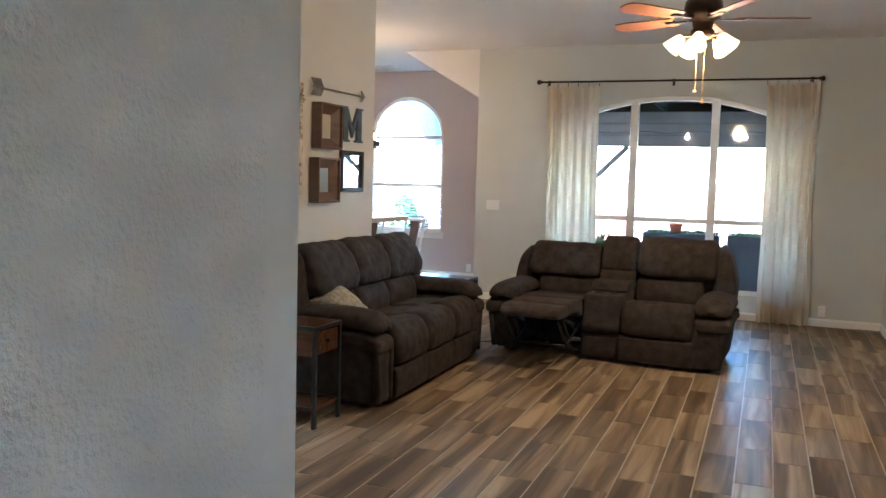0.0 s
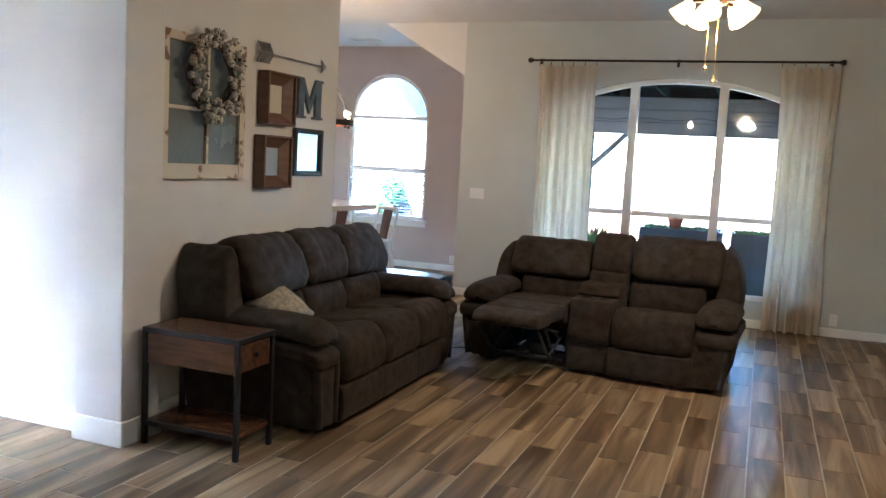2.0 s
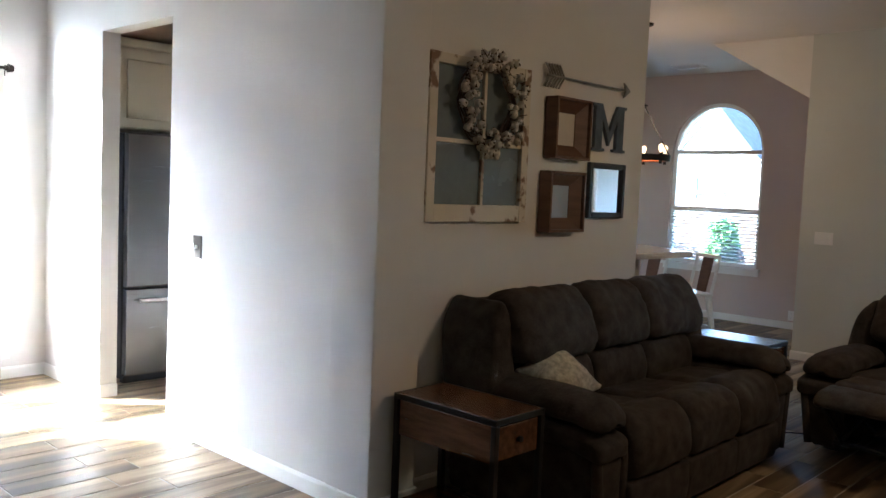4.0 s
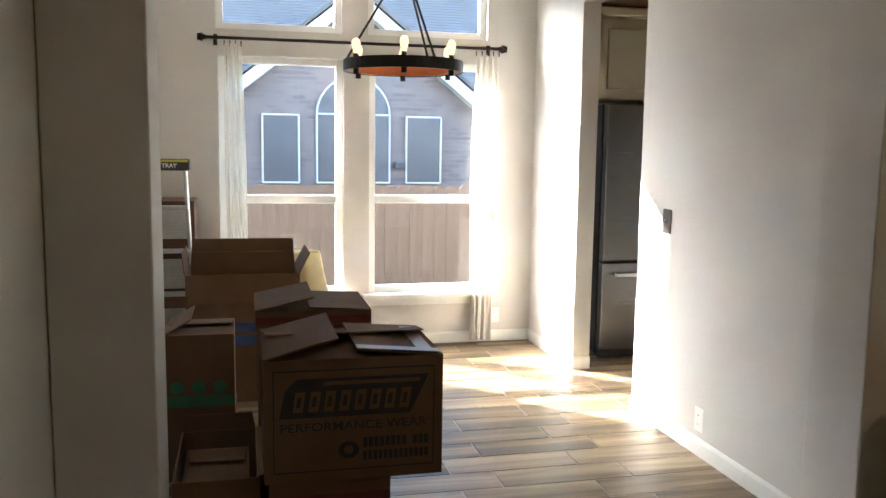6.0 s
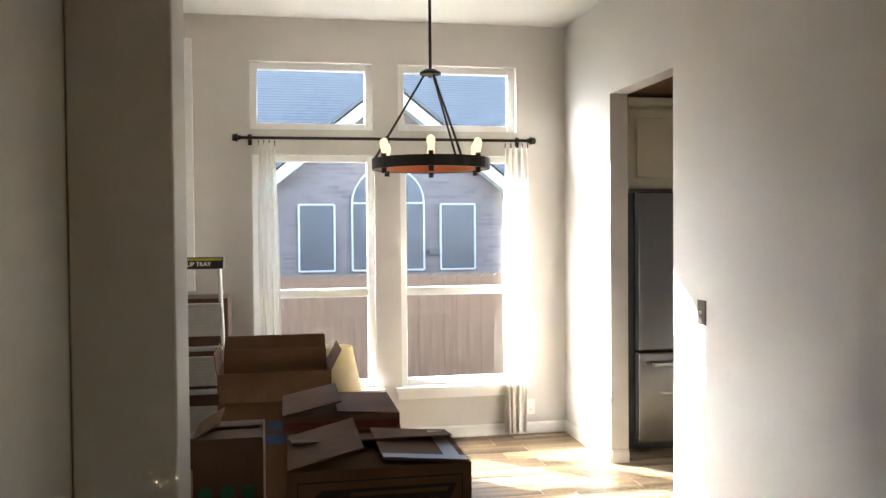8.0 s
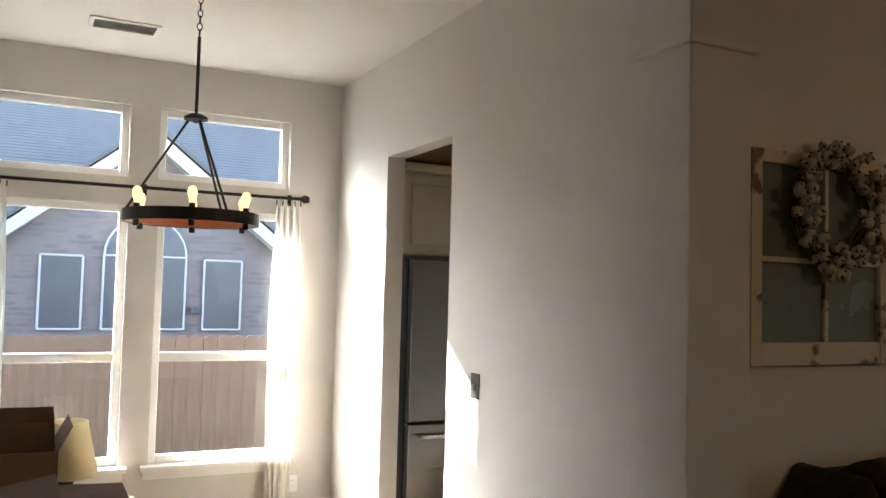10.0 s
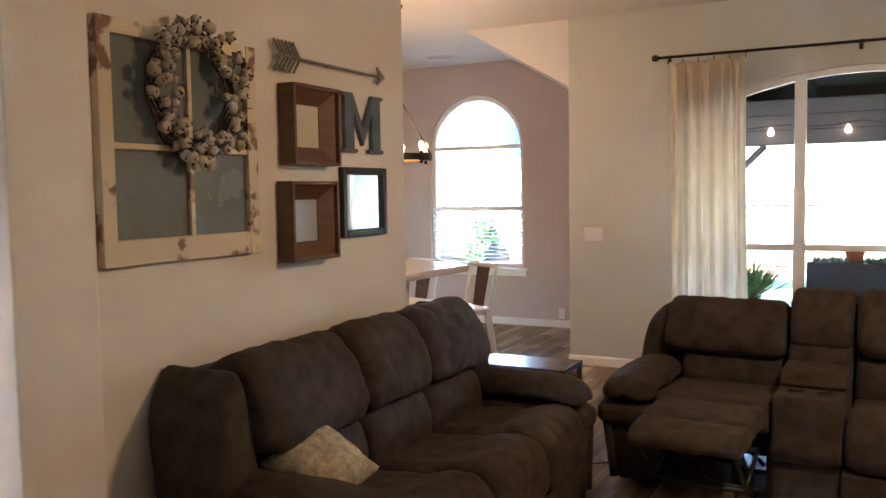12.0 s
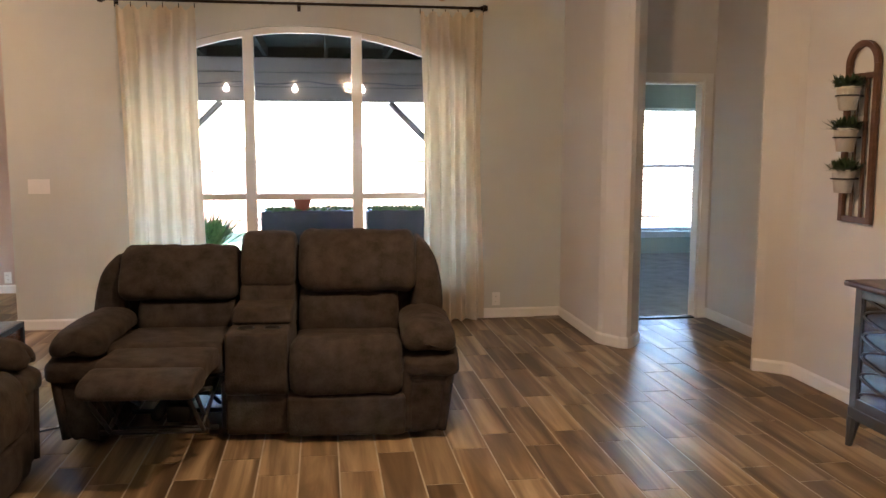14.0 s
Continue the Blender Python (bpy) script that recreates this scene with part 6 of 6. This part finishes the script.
# covered patio behind the living room
tagged(part("patio", box(-6.6, 5.0, 12.14, 15.0, -0.5, -0.06), CONCRETE), "light concrete patio slab", "patio", kind="structure")
tagged(part("patio_step", box(-1.96, 5.0, 10.26, 12.136, -0.5, -0.06), CONCRETE), "light concrete patio slab by the arched window", "patio", kind="structure")
pc = thing("patio_chair", pose(-4.49, 13.5, -0.06), "blue-grey patio chair with a round back", "chair")
WICKER = varied(mat("blue_grey_wicker", (0.05, 0.06, 0.08), 0.7), 20, 0.25, 150, 0.5)
part("seat", lathe([(0.0, 0.40), (0.21, 0.40), (0.225, 0.42), (0.21, 0.445), (0.0, 0.45)], 24, centre=(0, -0.12, 0)), WICKER, pc, smooth=True)
rim = part("backrest", tube([(0.18 * math.cos(k * math.pi / 12), 0.12, 0.70 + 0.18 * math.sin(k * math.pi / 12)) for k in range(25)], 0.014), WICKER, pc)
for k in range(-6, 7):
    hw = math.sqrt(0.18 ** 2 - (k * 0.027) ** 2)
    part("backrest_strand", rod((-hw, 0.12, 0.70 + k * 0.027), (hw, 0.12, 0.70 + k * 0.027), 0.0115, sides=6), WICKER, rim)
for sx in (-1, 1):
    part("back_post", rod((sx * 0.13, 0.08, 0.42), (sx * 0.13, 0.12, 0.58), 0.011, sides=8), BLACKM, pc)
    for yy in (-0.26, 0.04):
        part("leg", rod((sx * 0.15, yy, 0.402), (sx * 0.19, yy * 1.2, 0.0), 0.012, sides=8), BLACKM, pc)
po = thing("patio_cover", Matrix.Identity(4), "timber patio cover on braced posts, underside coloured dark for shade", "patio cover")
# Deck, rafters and posts carry the painted-in shade; beam boards stay lighter.
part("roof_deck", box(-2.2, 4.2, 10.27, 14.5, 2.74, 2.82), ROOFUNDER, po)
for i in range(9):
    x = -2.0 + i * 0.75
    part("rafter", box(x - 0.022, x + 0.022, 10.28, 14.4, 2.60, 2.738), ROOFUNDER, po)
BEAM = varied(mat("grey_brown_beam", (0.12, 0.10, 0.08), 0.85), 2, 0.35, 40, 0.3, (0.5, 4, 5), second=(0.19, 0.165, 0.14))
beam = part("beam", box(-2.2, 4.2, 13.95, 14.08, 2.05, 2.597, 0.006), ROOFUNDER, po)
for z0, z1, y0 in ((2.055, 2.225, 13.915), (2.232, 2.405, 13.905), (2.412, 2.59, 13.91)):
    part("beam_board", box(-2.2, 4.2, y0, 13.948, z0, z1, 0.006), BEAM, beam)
# Dark board added to close the bright slot above the beam.
part("gap_board", box(-2.2, 4.2, 14.1, 14.14, 2.40, 2.738), ROOFUNDER, po)
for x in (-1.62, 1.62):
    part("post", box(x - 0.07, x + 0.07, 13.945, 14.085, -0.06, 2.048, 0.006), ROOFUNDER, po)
    for s in (-1, 1):
        part("brace", rod((x, 14.015, 1.49), (x + s * 0.56, 14.015, 2.05), 0.045, sides=8), BEAM, po)
BULBC = glow("patio_bulb", (1.0, 0.85, 0.62), 0.25)
st = thing("string_lights", Matrix.Identity(4), "string of lit bulbs along the patio beam", "string lights")
bm = bmesh.new()
for i in range(24):
    a, b = -2.0 + i * 0.25, -1.75 + i * 0.25
    za, zb = (2.30 - 0.05 * abs(math.sin(v * 3.7)) for v in (a, b))
    rod((a, 13.85, za), (b, 13.85, zb), 0.006, sides=5, bm=bm)
part("cable", bm, BLACKP, st)
for i in range(7):
    x = -1.82 + i * 0.84
    part("bulb", lathe([(0.012, 0.06), (0.02, 0.04), (0.04, 0.0), (0.028, -0.035), (0.0, -0.045)], 12, centre=(x, 13.85, 2.20)), BULBC, st)
PLEAF = varied(mat("fresh_green_leaf", (0.13, 0.25, 0.08), 0.6), 30, 0.3, 80, 0.2)
POTD = varied(mat("dark_slate_planter", (0.03, 0.036, 0.05), 0.5), 6, 0.2, 60, 0.2)
rng = random.Random(3)
for k, (xa, xb) in enumerate(((-0.42, 0.52), (0.62, 1.25), (-1.15, -0.85))):
    t = thing("patio_planter", pose((xa + xb) / 2, 11.6, -0.06), "dark slate planter box with leafy green plants", "planter", "patio planters")
    hw, hh = (xb - xa) / 2, 0.91 if k < 2 else 0.55
    part("trough", box(-hw, hw, -0.22, 0.22, 0, hh, 0.02, 3), POTD, t)
    lb = bmesh.new()
    for i in range(420 if k < 2 else 300):
        root = Vector((rng.uniform(-hw, hw) * 0.9, rng.uniform(-0.2, 0.2), hh - 0.03))
        a = rng.uniform(0, 2 * math.pi)
        wy = Vector((math.cos(a) * 0.6, math.sin(a) * 0.6, rng.uniform(0.3, 1.0))).normalized()
        ln = rng.uniform(0.05, 0.09 if k < 2 else 0.5)
        tip = root + wy * ln
        sd = wy.cross(Vector((0.3, 0.2, 1))).normalized() * 0.016
        q = [lb.verts.new(v) for v in (root, root.lerp(tip, 0.6) + sd, tip, root.lerp(tip, 0.6) - sd)]
        lb.faces.new(q)
    part("foliage", lb, PLEAF, t)
TERRA = varied(mat("terracotta", (0.45, 0.13, 0.06), 0.8), 9, 0.15, 80, 0.2)
tagged(part("terracotta_pot", lathe([(0.0, 0.0), (0.06, 0.0), (0.085, 0.10), (0.092, 0.10), (0.092, 0.12), (0.08, 0.12), (0.0, 0.10)], 20), TERRA, at=pose(-0.02, 11.5, 0.851), smooth=True), "small terracotta pot on the planter edge", "pot")


def shrub(at, r, h, label, seed):
    t = thing("shrub", at, label, "shrub", "yard shrubs")
    rng = random.Random(seed)
    bm = bmesh.new()
    for i in range(5):
        a = rng.uniform(0, 6.28)
        rod((0, 0, 0), (math.cos(a) * r * 0.5, math.sin(a) * r * 0.5, h * rng.uniform(0.5, 0.9)), 0.03, 0.008, 6, bm)
    part("stems", bm, HUSK, t)
    lb = bmesh.new()
    for i in range(1400):
        v = Vector((rng.gauss(0, 1), rng.gauss(0, 1), rng.gauss(0, 1))).normalized() * rng.uniform(0.55, 1.0) ** 0.6
        p = Vector((v.x * r, v.y * r, h * 0.55 + v.z * h * 0.45)) + Vector((noise.noise(v * 2), noise.noise(v * 2 + Vector((4, 0, 0))), 0)) * 0.3
        a = Vector((rng.gauss(0, 1), rng.gauss(0, 1), rng.gauss(0, 1))).normalized() * 0.09
        b = Vector((rng.gauss(0, 1), rng.gauss(0, 1), rng.gauss(0, 1))).normalized() * 0.05
        lb.faces.new([lb.verts.new(q) for q in (p - a, p + b, p + a, p - b)])
    part("crown", lb, PLEAF, t)


shrub(pose(-8.0, 20.9, -0.5), 0.33, 1.5, "leafy green shrub in the side yard", 1)
shrub(pose(-11.5, 21.5, -0.5), 0.9, 1.6, "tall green shrub by the back fence", 2)
shrub(pose(3.6, 21.8, -0.5), 1.2, 2.6, "tall green shrub by the back fence", 3)


# ---------- floor tiles ----------
PW, PL, GAP, X0, Y0 = 0.184, 0.612, 0.007, 0.055, 5.745
FLOOR = bpy.data.objects["floor"]


def tile_shape(bm, x0, x1, y0, y1):
    lo = [bm.verts.new(p) for p in ((x0, y0, -0.003), (x1, y0, -0.003), (x1, y1, -0.003), (x0, y1, -0.003))]
    hi = [bm.verts.new(p) for p in ((x0 + .0012, y0 + .0012, 0), (x1 - .0012, y0 + .0012, 0), (x1 - .0012, y1 - .0012, 0), (x0 + .0012, y1 - .0012, 0))]
    bm.faces.new(hi)
    for i in range(4):
        bm.faces.new((lo[i], lo[(i + 1) % 4], hi[(i + 1) % 4], hi[i]))


one = bmesh.new()
tile_shape(one, GAP / 2, PW - GAP / 2, GAP / 2, PL - GAP / 2)
tile_mesh = finish("plank_tile", one, TILE)
rest = bmesh.new()
count = 0
for i in range(-38, 20):
    x = X0 + i * PW
    off = 0.0 if i % 2 == 0 else (-0.22 if -6 < i < 3 else -0.42)
    for j in range(-16, 12):
        y = Y0 + off + j * PL
        if x + PW < -6.6 or x > 3.5 or y + PL < -3.5 or y > 11.95:
            continue
        if -1.3 < x < 1.9 and 2.6 < y < 7.9 and count < 300:
            o = new("plank_tile", tile_mesh)
            o.parent, o.location = FLOOR, (x, y, 0)
            count += 1
        else:
            xa, xb = max(x + GAP / 2, -6.6), min(x + PW - GAP / 2, 3.52)
            ya, yb = max(y + GAP / 2, -3.5), min(y + PL - GAP / 2, 11.95)
            if x > 2.56 and yb > 9.84:
                yb = min(yb, 9.84)
            if xb - xa > 0.01 and yb - ya > 0.01:
                tile_shape(rest, xa, xb, ya, yb)
tagged(part("plank_tiles", rest, TILE, FLOOR), kind="stuff")
